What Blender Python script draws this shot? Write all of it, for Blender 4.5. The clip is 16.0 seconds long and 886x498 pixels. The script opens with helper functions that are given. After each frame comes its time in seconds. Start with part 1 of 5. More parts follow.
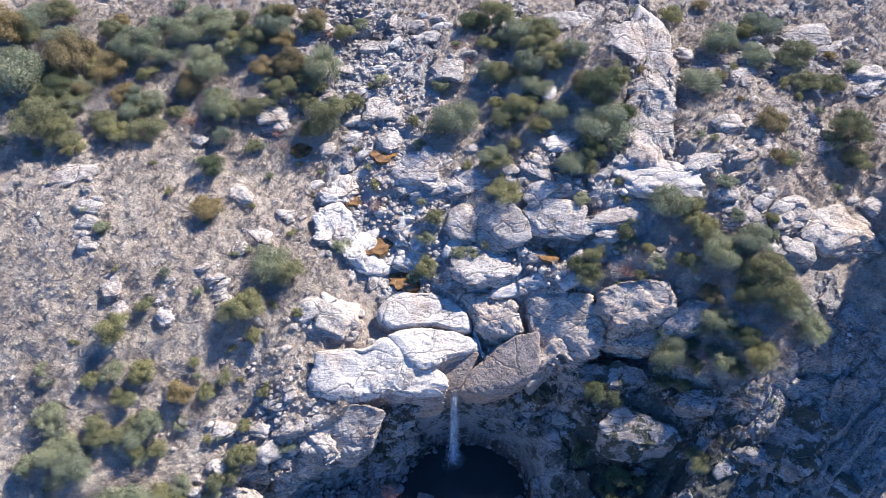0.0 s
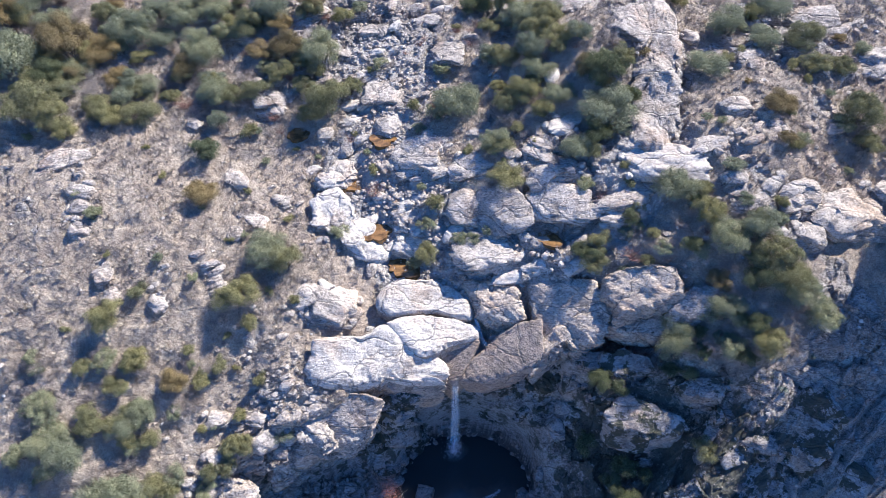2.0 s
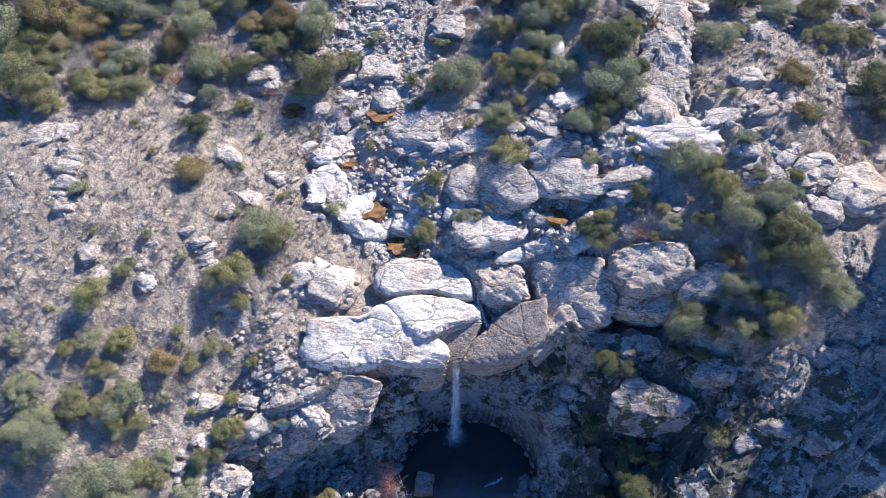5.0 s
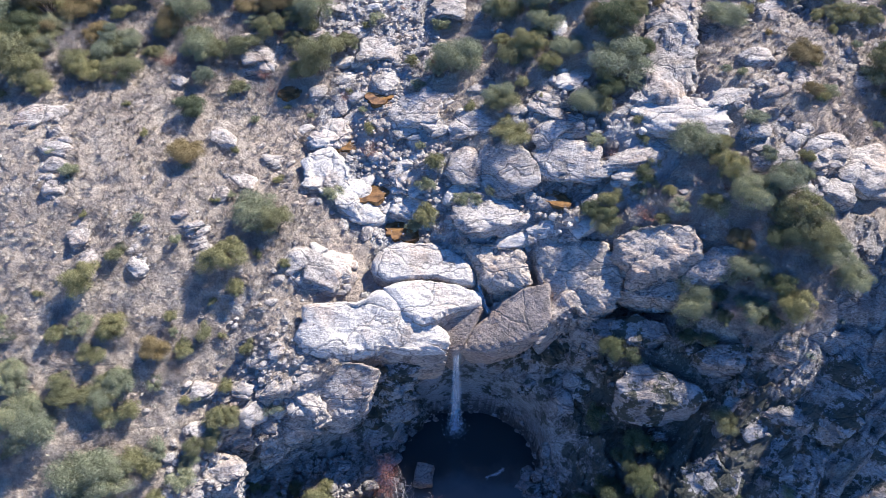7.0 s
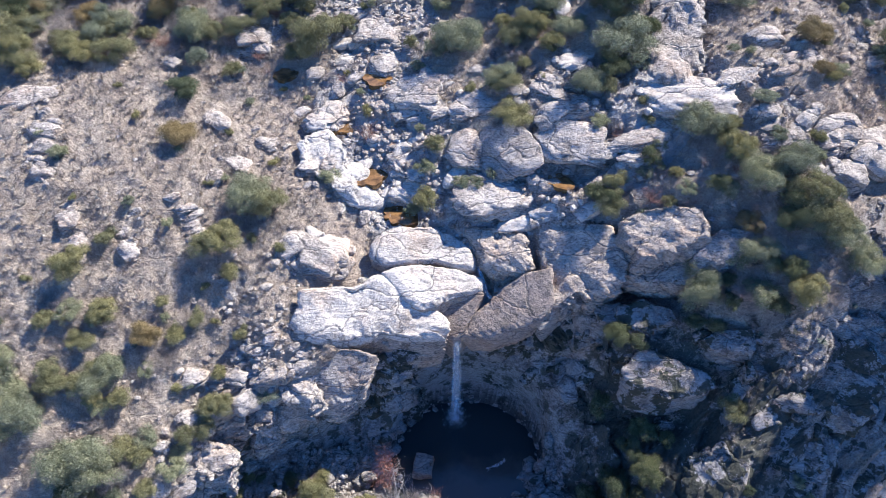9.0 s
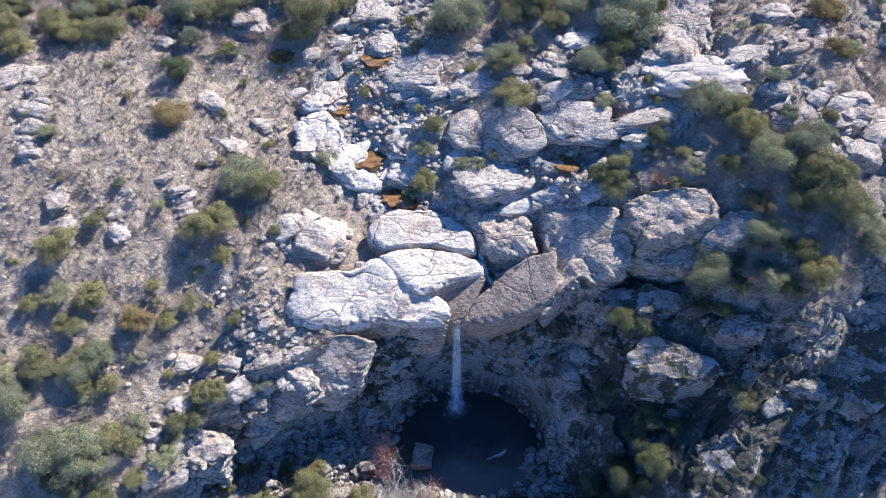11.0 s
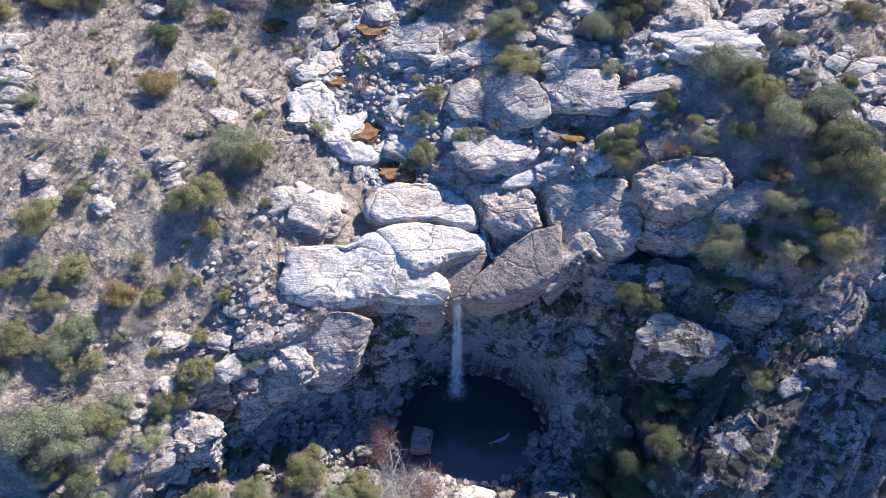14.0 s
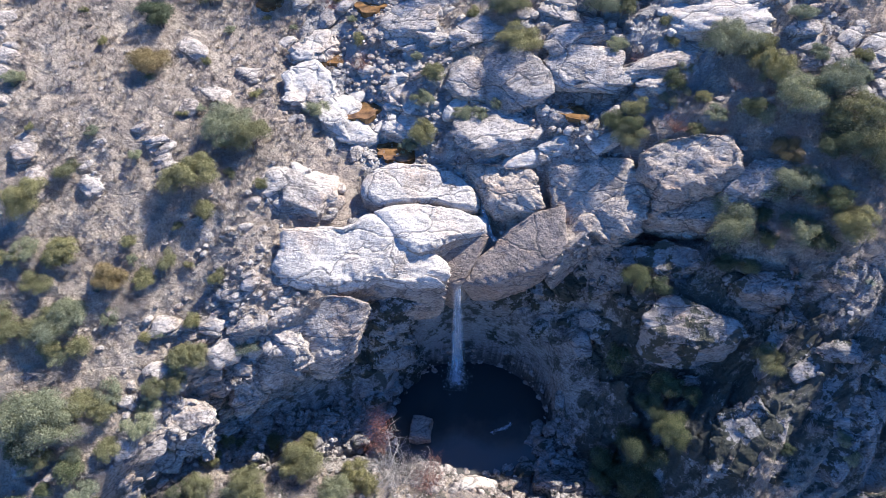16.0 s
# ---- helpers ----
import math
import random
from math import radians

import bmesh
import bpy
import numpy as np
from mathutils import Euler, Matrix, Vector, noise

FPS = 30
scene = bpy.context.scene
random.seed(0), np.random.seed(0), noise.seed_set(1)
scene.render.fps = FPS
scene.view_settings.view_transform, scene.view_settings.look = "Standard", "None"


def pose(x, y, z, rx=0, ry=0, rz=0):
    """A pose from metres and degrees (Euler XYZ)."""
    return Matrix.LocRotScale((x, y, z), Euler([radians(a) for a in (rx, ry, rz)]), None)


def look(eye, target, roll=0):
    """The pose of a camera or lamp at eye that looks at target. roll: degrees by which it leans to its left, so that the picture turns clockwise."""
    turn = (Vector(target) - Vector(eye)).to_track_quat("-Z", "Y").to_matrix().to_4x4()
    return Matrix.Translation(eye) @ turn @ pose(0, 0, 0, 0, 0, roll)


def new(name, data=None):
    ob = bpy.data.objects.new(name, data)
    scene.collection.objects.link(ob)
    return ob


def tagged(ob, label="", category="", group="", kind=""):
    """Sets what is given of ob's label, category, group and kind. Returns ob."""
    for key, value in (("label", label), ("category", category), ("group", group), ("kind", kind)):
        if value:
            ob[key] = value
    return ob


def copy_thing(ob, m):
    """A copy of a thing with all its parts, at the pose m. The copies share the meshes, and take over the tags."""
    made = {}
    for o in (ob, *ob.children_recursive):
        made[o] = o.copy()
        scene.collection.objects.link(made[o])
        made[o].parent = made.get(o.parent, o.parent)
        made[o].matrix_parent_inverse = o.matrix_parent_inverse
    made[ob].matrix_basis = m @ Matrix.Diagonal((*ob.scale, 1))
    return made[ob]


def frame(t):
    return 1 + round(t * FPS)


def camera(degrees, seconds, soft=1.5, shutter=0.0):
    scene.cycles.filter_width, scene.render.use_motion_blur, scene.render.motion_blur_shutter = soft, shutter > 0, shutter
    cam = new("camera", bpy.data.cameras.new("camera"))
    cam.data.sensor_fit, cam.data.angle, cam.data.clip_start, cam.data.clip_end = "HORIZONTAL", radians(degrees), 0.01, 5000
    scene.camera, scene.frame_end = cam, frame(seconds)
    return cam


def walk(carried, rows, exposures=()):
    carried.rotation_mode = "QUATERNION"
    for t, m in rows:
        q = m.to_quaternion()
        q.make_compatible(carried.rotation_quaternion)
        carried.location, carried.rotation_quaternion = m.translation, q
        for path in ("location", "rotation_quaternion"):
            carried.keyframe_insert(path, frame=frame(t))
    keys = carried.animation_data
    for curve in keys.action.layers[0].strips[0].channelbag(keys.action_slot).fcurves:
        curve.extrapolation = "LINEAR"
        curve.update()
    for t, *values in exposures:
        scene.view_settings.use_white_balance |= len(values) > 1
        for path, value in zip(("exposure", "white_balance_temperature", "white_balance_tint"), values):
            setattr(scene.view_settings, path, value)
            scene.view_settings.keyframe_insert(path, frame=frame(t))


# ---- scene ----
cam = camera(71, 16.0, soft=0.45)
# seconds, eye, target, roll: a drone sinking in front of the fall
PATH = [
    (0, (-0.864, -25.291, 50.680), (-0.890, 6.498, 18.830), 0.13),
    (2, (-0.853, -25.144, 49.133), (-0.923, 6.569, 17.207), 0.04),
    (4, (-0.872, -24.991, 47.577), (-0.945, 6.639, 15.569), 0.01),
    (6.5, (-0.875, -24.831, 45.612), (-0.949, 6.716, 13.522), 0.00),
    (9, (-0.849, -24.710, 43.601), (-0.939, 6.799, 11.474), -0.02),
    (11.5, (-0.835, -24.573, 41.620), (-0.936, 6.868, 9.426), -0.02),
    (14, (-0.809, -24.427, 39.638), (-0.925, 6.942, 7.374), -0.04),
    (16, (-0.759, -24.267, 38.096), (-0.932, 6.995, 5.728), -0.15),
]
walk(cam, [(t, look(eye, target, roll)) for t, eye, target, roll in PATH], [(0.0, 1.27, 5180, 10), (16.0, 1.22, 5180, 10)])

# ---- light: a low winter sun from behind the falls, clear sky ----
SUN_AZIMUTH, SUN_HEIGHT = radians(50), radians(46)
world = bpy.data.worlds.new("sky")
scene.world = world
world.use_nodes = True
wn = world.node_tree.nodes
sky = wn.new("ShaderNodeTexSky")
sky.sky_type, sky.sun_disc = "NISHITA", False
sky.sun_elevation, sky.sun_rotation = SUN_HEIGHT, SUN_AZIMUTH
sky.altitude, sky.dust_density, sky.ozone_density = 1400, 0.3, 9.0
clear = wn.new("ShaderNodeMix")
clear.data_type, clear.blend_type = "RGBA", "MULTIPLY"
clear.inputs[0].default_value, clear.inputs[7].default_value = 1.0, (0.76, 0.97, 1.16, 1)
world.node_tree.links.new(sky.outputs[0], clear.inputs[6])
world.node_tree.links.new(clear.outputs[2], wn["Background"].inputs[0])
wn["Background"].inputs[1].default_value = 0.085
sun_data = bpy.data.lights.new("sun", "SUN")
sun_data.energy, sun_data.angle, sun_data.color = 5.3, radians(0.53), (1.0, 0.82, 0.61)
sun = new("sun", sun_data)
sun.matrix_world = look((60 * math.sin(SUN_AZIMUTH), 60 * math.cos(SUN_AZIMUTH), 60 * math.tan(SUN_HEIGHT)), (0, 0, 0))


# ---- materials ----
class Shader:
    """A node material in few words."""

    def __init__(self, name, rough=0.9, spec=0.3):
        self.mat = bpy.data.materials.new(name)
        self.mat.use_nodes = True
        self.nodes, self.links = self.mat.node_tree.nodes, self.mat.node_tree.links
        self.out = self.nodes["Principled BSDF"]
        self.out.inputs["Roughness"].default_value = rough
        self.out.inputs["Specular IOR Level"].default_value = spec
        self.where = self.nodes.new("ShaderNodeNewGeometry").outputs["Position"]

    def stretched(self, scale, turn=(0, 0, 0)):
        m = self.nodes.new("ShaderNodeMapping")
        m.inputs["Scale"].default_value, m.inputs["Rotation"].default_value = scale, turn
        self.links.new(self.where, m.inputs["Vector"])
        return m.outputs[0]

    def noise(self, scale, detail=5, rough=0.6, where=None):
        n = self.nodes.new("ShaderNodeTexNoise")
        n.inputs["Scale"].default_value, n.inputs["Detail"].default_value, n.inputs["Roughness"].default_value = scale, detail, rough
        self.links.new(where or self.where, n.inputs["Vector"])
        return n.outputs[0]

    def cracks(self, scale, where=None):
        v = self.nodes.new("ShaderNodeTexVoronoi")
        v.feature = "DISTANCE_TO_EDGE"
        v.inputs["Scale"].default_value = scale
        self.links.new(where or self.where, v.inputs["Vector"])
        return v.outputs["Distance"]

    def warped(self, where, scale, amount):
        """The place, pushed about by noise."""
        n = self.nodes.new("ShaderNodeTexNoise")
        n.inputs["Scale"].default_value, n.inputs["Detail"].default_value = scale, 4
        self.links.new(self.where, n.inputs["Vector"])
        m = self.nodes.new("ShaderNodeVectorMath")
        m.operation = "MULTIPLY_ADD"
        self.links.new(n.outputs["Color"], m.inputs[0])
        m.inputs[1].default_value = (amount, amount, amount)
        self.links.new(where, m.inputs[2])
        return m.outputs[0]

    def ramp(self, value, *stops):
        """Spread a value over (position, grey or colour) stops."""
        r = self.nodes.new("ShaderNodeValToRGB")
        e = r.color_ramp.elements
        while len(e) < len(stops):
            e.new(0.5)
        for item, (at, c) in zip(e, stops):
            item.position, item.color = at, (*c, 1) if isinstance(c, tuple) else (c, c, c, 1)
        self.links.new(value, r.inputs[0])
        return r.outputs[0]

    def mix(self, amount, a, b, mode="MIX"):
        m = self.nodes.new("ShaderNodeMix")
        m.data_type, m.blend_type = "RGBA", mode
        for socket, v in ((m.inputs[0], amount), (m.inputs[6], a), (m.inputs[7], b)):
            if isinstance(v, (int, float)):
                socket.default_value = v if socket.type == "VALUE" else (v, v, v, 1)
            elif isinstance(v, tuple):
                socket.default_value = (*v, 1)
            else:
                self.links.new(v, socket)
        return m.outputs[2]

    def attribute(self, name):
        a = self.nodes.new("ShaderNodeAttribute")
        a.attribute_name = name
        return a.outputs["Fac"]

    def object_random(self):
        return self.nodes.new("ShaderNodeObjectInfo").outputs["Random"]

    def island_random(self):
        return self.nodes.new("ShaderNodeNewGeometry").outputs["Random Per Island"]

    def sum(self, a, b, how="ADD"):
        m = self.nodes.new("ShaderNodeMath")
        m.operation = how
        for socket, v in zip(m.inputs, (a, b)):
            if isinstance(v, (int, float)):
                socket.default_value = v
            else:
                self.links.new(v, socket)
        return m.outputs[0]

    def relief(self, height, strength=0.5, distance=0.05):
        b = self.nodes.new("ShaderNodeBump")
        b.inputs["Strength"].default_value, b.inputs["Distance"].default_value = strength, distance
        self.links.new(height, b.inputs["Height"])
        self.links.new(b.outputs[0], self.out.inputs["Normal"])

    def done(self, colour):
        if isinstance(colour, tuple):
            self.out.inputs["Base Color"].default_value = (*colour, 1)
        else:
            self.links.new(colour, self.out.inputs["Base Color"])
        return self.mat


def rock_colour(s, pale=(0.50, 0.455, 0.405), mid=(0.33, 0.295, 0.26), stain=(0.42, 0.315, 0.235), dark=(0.09, 0.082, 0.077), pitted=0.8):
    """Weathered gneiss: pale and grey clouds, tan stain, thin dark foliation, scattered pits, joints; returns colour and height."""
    bed = s.stretched((0.5, 1.0, 1.9), (0.45, -0.30, 0.55))
    clouds = s.noise(0.5, 9, 0.72)
    colour = s.ramp(clouds, (0.37, mid), (0.57, pale))
    colour = s.mix(s.ramp(s.noise(0.30, 6, 0.70), (0.50, 0.0), (0.66, 0.8)), colour, stain)
    streak = s.noise(2.0, 9, 0.70, bed)
    colour = s.mix(s.ramp(streak, (0.56, 0.0), (0.70, 0.6 * pitted)), colour, dark)
    grain = s.noise(6.5, 8, 0.76, s.warped(s.stretched((0.6, 1.0, 1.6), (0.45, -0.30, 0.55)), 1.2, 0.5))
    colour = s.mix(s.ramp(grain, (0.38, 0.75), (0.48, 0.0)), colour, tuple(min(0.8, 1.3 * c) for c in pale))
    colour = s.mix(s.ramp(grain, (0.52, 0.0), (0.61, pitted)), colour, dark)
    lichen = s.sum(s.noise(0.8, 5, 0.6), s.sum(s.noise(11.0, 5, 0.75), 0.55, "MULTIPLY"))
    colour = s.mix(s.ramp(lichen, (0.84, 0.0), (0.91, 0.7 * pitted)), colour, dark)
    joint = s.cracks(0.24, s.warped(bed, 0.5, 1.8))
    line = s.noise(0.8, 4, 0.5, bed)
    colour = s.mix(s.ramp(joint, (0.0, 0.8), (0.012, 0.0)), colour, dark)
    seam = s.ramp(line, (0.487, 0.0), (0.497, 1.0), (0.503, 1.0), (0.513, 0.0))
    colour = s.mix(s.sum(s.sum(seam, s.ramp(s.noise(0.6, 4, 0.6), (0.45, 0.0), (0.58, 1.0)), "MULTIPLY"), 0.5 * pitted, "MULTIPLY"), colour, dark)
    height = s.sum(s.sum(s.sum(s.noise(2.0, 10, 0.68), 1.0, "MULTIPLY"), s.sum(streak, 0.6, "MULTIPLY")),
                   s.sum(s.sum(s.ramp(joint, (0.0, 0.0), (0.03, 1.0)), 0.3, "MULTIPLY"), s.sum(seam, -0.15, "MULTIPLY")))
    return colour, height


def rock_material(name, depth=0.22, mossy=0.0, **tones):
    s = Shader(name, 0.88, 0.25)
    colour, height = rock_colour(s, **tones)
    tint = s.ramp(s.object_random(), (0.0, (0.88, 0.86, 0.84)), (0.5, (1.0, 0.98, 0.95)), (1.0, (1.10, 1.07, 1.03)))
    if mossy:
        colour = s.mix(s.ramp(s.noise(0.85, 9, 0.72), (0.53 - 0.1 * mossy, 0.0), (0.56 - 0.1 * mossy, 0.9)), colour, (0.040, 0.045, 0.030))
    s.relief(height, 1.0, depth)
    return s.done(s.mix(1.0, colour, tint, "MULTIPLY"))


def ground_material():
    s = Shader("hillside_ground", 0.95, 0.15)
    rock, height = rock_colour(s)
    soil = s.ramp(s.noise(0.45, 6, 0.65), (0.33, (0.37, 0.30, 0.232)), (0.5, (0.53, 0.443, 0.345)), (0.66, (0.66, 0.57, 0.45)))
    litter = s.noise(8, 8, 0.78)
    soil = s.mix(s.ramp(s.noise(2.2, 6, 0.75), (0.50, 0.0), (0.60, 0.6)), soil, (0.30, 0.245, 0.205))
    soil = s.mix(s.ramp(litter, (0.49, 0.0), (0.56, 0.6)), soil, (0.20, 0.165, 0.14))
    soil = s.mix(s.ramp(s.noise(15, 5, 0.75), (0.54, 0.0), (0.62, 0.5)), soil, (0.60, 0.54, 0.46))
    soil = s.mix(s.ramp(s.attribute("sand"), (0.0, 0.0), (1.0, 0.9)), soil, (0.52, 0.42, 0.33))
    edge = s.sum(s.attribute("rock"), s.sum(s.sum(s.noise(2.6, 5, 0.7), 0.5, "SUBTRACT"), 0.9, "MULTIPLY"))
    is_rock = s.ramp(edge, (0.36, 0.0), (0.56, 1.0))
    colour = s.mix(is_rock, soil, rock)
    worn = s.sum(s.attribute("worn"), s.ramp(s.noise(0.7, 6, 0.65), (0.36, 0.25), (0.52, 1.0)), "MULTIPLY")
    colour = s.mix(s.sum(worn, is_rock, "MULTIPLY"), colour, s.mix(s.ramp(s.noise(6, 7, 0.7), (0.42, 0.0), (0.60, 0.6)), (0.62, 0.595, 0.56), (0.36, 0.33, 0.30)))
    # dark green patches: moss on the right slope, painted shade on the cliff
    moss_and_shade = s.ramp(s.sum(s.noise(0.9, 9, 0.72), s.sum(s.attribute("moss_and_shade"), 0.22, "MULTIPLY")), (0.60, 0.0), (0.66, 0.85))
    colour = s.mix(s.sum(moss_and_shade, s.ramp(s.attribute("moss_and_shade"), (0.1, 0.0), (0.3, 1.0)), "MULTIPLY"), colour, (0.075, 0.080, 0.060))
    iron = s.sum(s.attribute("iron"), s.ramp(s.noise(1.3, 5), (0.35, 0.35), (0.6, 1.0)), "MULTIPLY")
    colour = s.mix(iron, colour, (0.42, 0.22, 0.10))
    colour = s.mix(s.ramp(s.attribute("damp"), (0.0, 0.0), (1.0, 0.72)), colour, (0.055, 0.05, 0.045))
    s.relief(s.sum(height, s.sum(litter, 0.8, "MULTIPLY")), 1.0, 0.26)
    return s.done(colour)


def leaf_material(name, a, b, c):
    s = Shader(name, 0.8, 0.12)
    colour = s.ramp(s.island_random(), (0.0, a), (0.55, b), (1.0, c))
    tint = s.ramp(s.object_random(), (0.0, (0.8, 0.82, 0.85)), (1.0, (1.2, 1.14, 1.0)))
    colour = s.mix(1.0, colour, tint, "MULTIPLY")
    s.done(colour)
    t = s.nodes.new("ShaderNodeBsdfTranslucent")
    m = s.nodes.new("ShaderNodeMixShader")
    m.inputs[0].default_value = 0.30
    s.links.new(colour, t.inputs[0])
    s.links.new(s.out.outputs[0], m.inputs[1])
    s.links.new(t.outputs[0], m.inputs[2])
    s.links.new(m.outputs[0], s.nodes["Material Output"].inputs[0])
    return s.mat


def twig_material(name, a, b):
    s = Shader(name, 0.85, 0.2)
    return s.done(s.mix(s.ramp(s.noise(3.5, 4), (0.35, 0.0), (0.65, 1.0)), a, b))


ROCK = rock_material("gneiss", 0.26)
# moss patches; their extra spread and the lowered base tones stand in for shade
MOSSY_SHADE_ROCK = rock_material("mossy_shade_gneiss", 0.28, 0.5, pale=(0.36, 0.345, 0.325), mid=(0.24, 0.228, 0.213), stain=(0.30, 0.235, 0.185))
# the same gneiss with tones lowered, so basin shade is in the colour
SHADE_ROCK = rock_material("shade_darkened_gneiss", 0.24, 0.12, pale=(0.33, 0.31, 0.29), mid=(0.22, 0.205, 0.19), stain=(0.29, 0.215, 0.16))
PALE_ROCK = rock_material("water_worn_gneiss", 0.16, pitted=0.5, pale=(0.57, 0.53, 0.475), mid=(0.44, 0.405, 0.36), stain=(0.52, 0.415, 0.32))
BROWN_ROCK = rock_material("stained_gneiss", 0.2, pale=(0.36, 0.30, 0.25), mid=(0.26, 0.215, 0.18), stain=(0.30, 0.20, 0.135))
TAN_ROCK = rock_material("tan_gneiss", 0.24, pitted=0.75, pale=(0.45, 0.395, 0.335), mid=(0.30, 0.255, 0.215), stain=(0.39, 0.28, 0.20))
GROUND = ground_material()
LEAVES = {
    "olive_oak": leaf_material("olive_leaves", (0.120, 0.124, 0.062), (0.240, 0.236, 0.120), (0.395, 0.375, 0.215)),
    "sage_oak": leaf_material("sage_leaves", (0.128, 0.146, 0.092), (0.252, 0.272, 0.178), (0.410, 0.418, 0.295)),
    "rusty_oak": leaf_material("rusty_leaves", (0.136, 0.112, 0.056), (0.262, 0.210, 0.108), (0.395, 0.320, 0.180)),
    "dark_juniper": leaf_material("dark_leaves", (0.062, 0.078, 0.044), (0.132, 0.152, 0.084), (0.235, 0.248, 0.146)),
}
BARK = twig_material("grey_bark", (0.12, 0.10, 0.085), (0.24, 0.21, 0.19))
GREY_TWIGS = twig_material("grey_twigs", (0.23, 0.20, 0.18), (0.43, 0.38, 0.34))
RED_TWIGS = twig_material("red_twigs", (0.19, 0.10, 0.08), (0.33, 0.20, 0.165))
WHITE_BARK = twig_material("bleached_bark", (0.26, 0.235, 0.215), (0.46, 0.43, 0.40))


def straw_material(name, a, b, c):
    s = Shader(name, 0.9, 0.15)
    return s.done(s.ramp(s.island_random(), (0.0, a), (0.5, b), (1.0, c)))


STRAW = straw_material("dry_grass", (0.28, 0.235, 0.19), (0.46, 0.40, 0.32), (0.62, 0.55, 0.45))
SCRUB = straw_material("dead_scrub", (0.13, 0.112, 0.10), (0.24, 0.205, 0.185), (0.38, 0.335, 0.30))
YUCCA = straw_material("yucca_leaf", (0.085, 0.115, 0.095), (0.15, 0.185, 0.155), (0.24, 0.28, 0.24))
PEBBLE = straw_material("loose_stones", (0.24, 0.215, 0.195), (0.40, 0.365, 0.33), (0.58, 0.53, 0.47))
RUBBLE = rock_material("rubble_stone", 0.2, pale=(0.47, 0.43, 0.385), mid=(0.29, 0.265, 0.24))
RUST_LEAF = straw_material("dead_leaves", (0.13, 0.055, 0.04), (0.22, 0.10, 0.075), (0.30, 0.16, 0.12))


def water_material(name, deep, shoal, ripple=0.02):
    s = Shader(name, 0.06, 0.5)
    s.out.inputs["IOR"].default_value = 1.33
    s.relief(s.noise(4.5, 4, 0.55), 0.25, ripple)
    split = s.nodes.new("ShaderNodeSeparateXYZ")
    s.links.new(s.where, split.inputs[0])
    near = s.sum(s.sum(s.noise(0.35, 5), 0.6, "MULTIPLY"), s.sum(s.sum(split.outputs[1], -0.11, "MULTIPLY"), 0.28, "SUBTRACT"))
    return s.done(s.mix(s.ramp(near if deep[0] < 0.05 else s.noise(1.6, 5), (0.38, 0.0), (0.62, 1.0)), deep, shoal))


POOL_WATER = water_material("pool_water", (0.036, 0.043, 0.043), (0.085, 0.082, 0.074))
IRON_WATER = water_material("iron_stained_water", (0.075, 0.045, 0.02), (0.25, 0.14, 0.055), 0.008)


def falling_water_material(name, density):
    s = Shader(name, 0.35, 0.5)
    streak = s.noise(3.0, 6, 0.7, s.stretched((3.5, 3.5, 0.35)))
    s.done((0.80, 0.84, 0.88))
    s.links.new(s.ramp(streak, (0.40, 0.05 * density), (0.60, density)), s.out.inputs["Alpha"])
    return s.mat


FALL_WATER = falling_water_material("falling_water", 0.27)
FOAM = straw_material("white_foam", (0.55, 0.58, 0.62), (0.72, 0.75, 0.78), (0.85, 0.87, 0.90))


# ---- the lie of the land: all heights in metres over the plunge pool ----
def hash01(i, j, k):
    """Repeatable random numbers in 0..1 for whole-number arrays."""
    n = (i.astype(np.int64) * 374761393 + j.astype(np.int64) * 668265263 + k * 974711) & 0x7FFFFFFF
    n = ((n ^ (n >> 13)) * 1274126177) & 0x7FFFFFFF
    n = ((n ^ (n >> 16)) * 1103515245) & 0x7FFFFFFF
    return ((n ^ (n >> 15)) & 0xFFFFF) / 1048575.0


def value_noise(x, y, k=0):
    i, j = np.floor(x), np.floor(y)
    u, v = x - i, y - j
    u, v = u * u * (3 - 2 * u), v * v * (3 - 2 * v)
    a, b = hash01(i, j, k), hash01(i + 1, j, k)
    c, d = hash01(i, j + 1, k), hash01(i + 1, j + 1, k)
    return (a * (1 - u) + b * u) * (1 - v) + (c * (1 - u) + d * u) * v - 0.5


def fbm(x, y, size, octaves, k=0, fall=0.5):
    total, weight = 0 * x, 1.0
    for n in range(octaves):
        total = total + weight * value_noise(x * 2 ** n / size + 17.3 * n, y * 2 ** n / size - 9.1 * n, k + n)
        weight *= fall
    return total


def step01(x):
    x = np.clip(x, 0, 1)
    return x * x * (3 - 2 * x)


def hump(x, y, cx, cy, rx, ry=None):
    return np.exp(-(((x - cx) / rx) ** 2 + ((y - cy) / (ry or rx)) ** 2))


def rim(x):
    """Where the cliff's edge lies, as y over x."""
    return np.interp(x, (-40, -24, -18, -15.5, -12, -9.5, -7.5, -5, 0, 5, 7, 9, 11, 14, 17, 22, 40),
                     (-60, -15, -8.6, -4.7, -2.9, -2.1, -0.9, 0.7, 2.4, 2.7, 2.7, 1.2, -0.6, -1.2, -2, -5, -12))


def creek_x(y):
    """The middle of the stream bed, as x over y."""
    return np.interp(y, (2, 5, 8, 11, 15, 22, 30, 40, 60), (2.2, 1.0, -3.0, -5.0, -5.6, -6.0, -9.0, -14.0, -20.0))


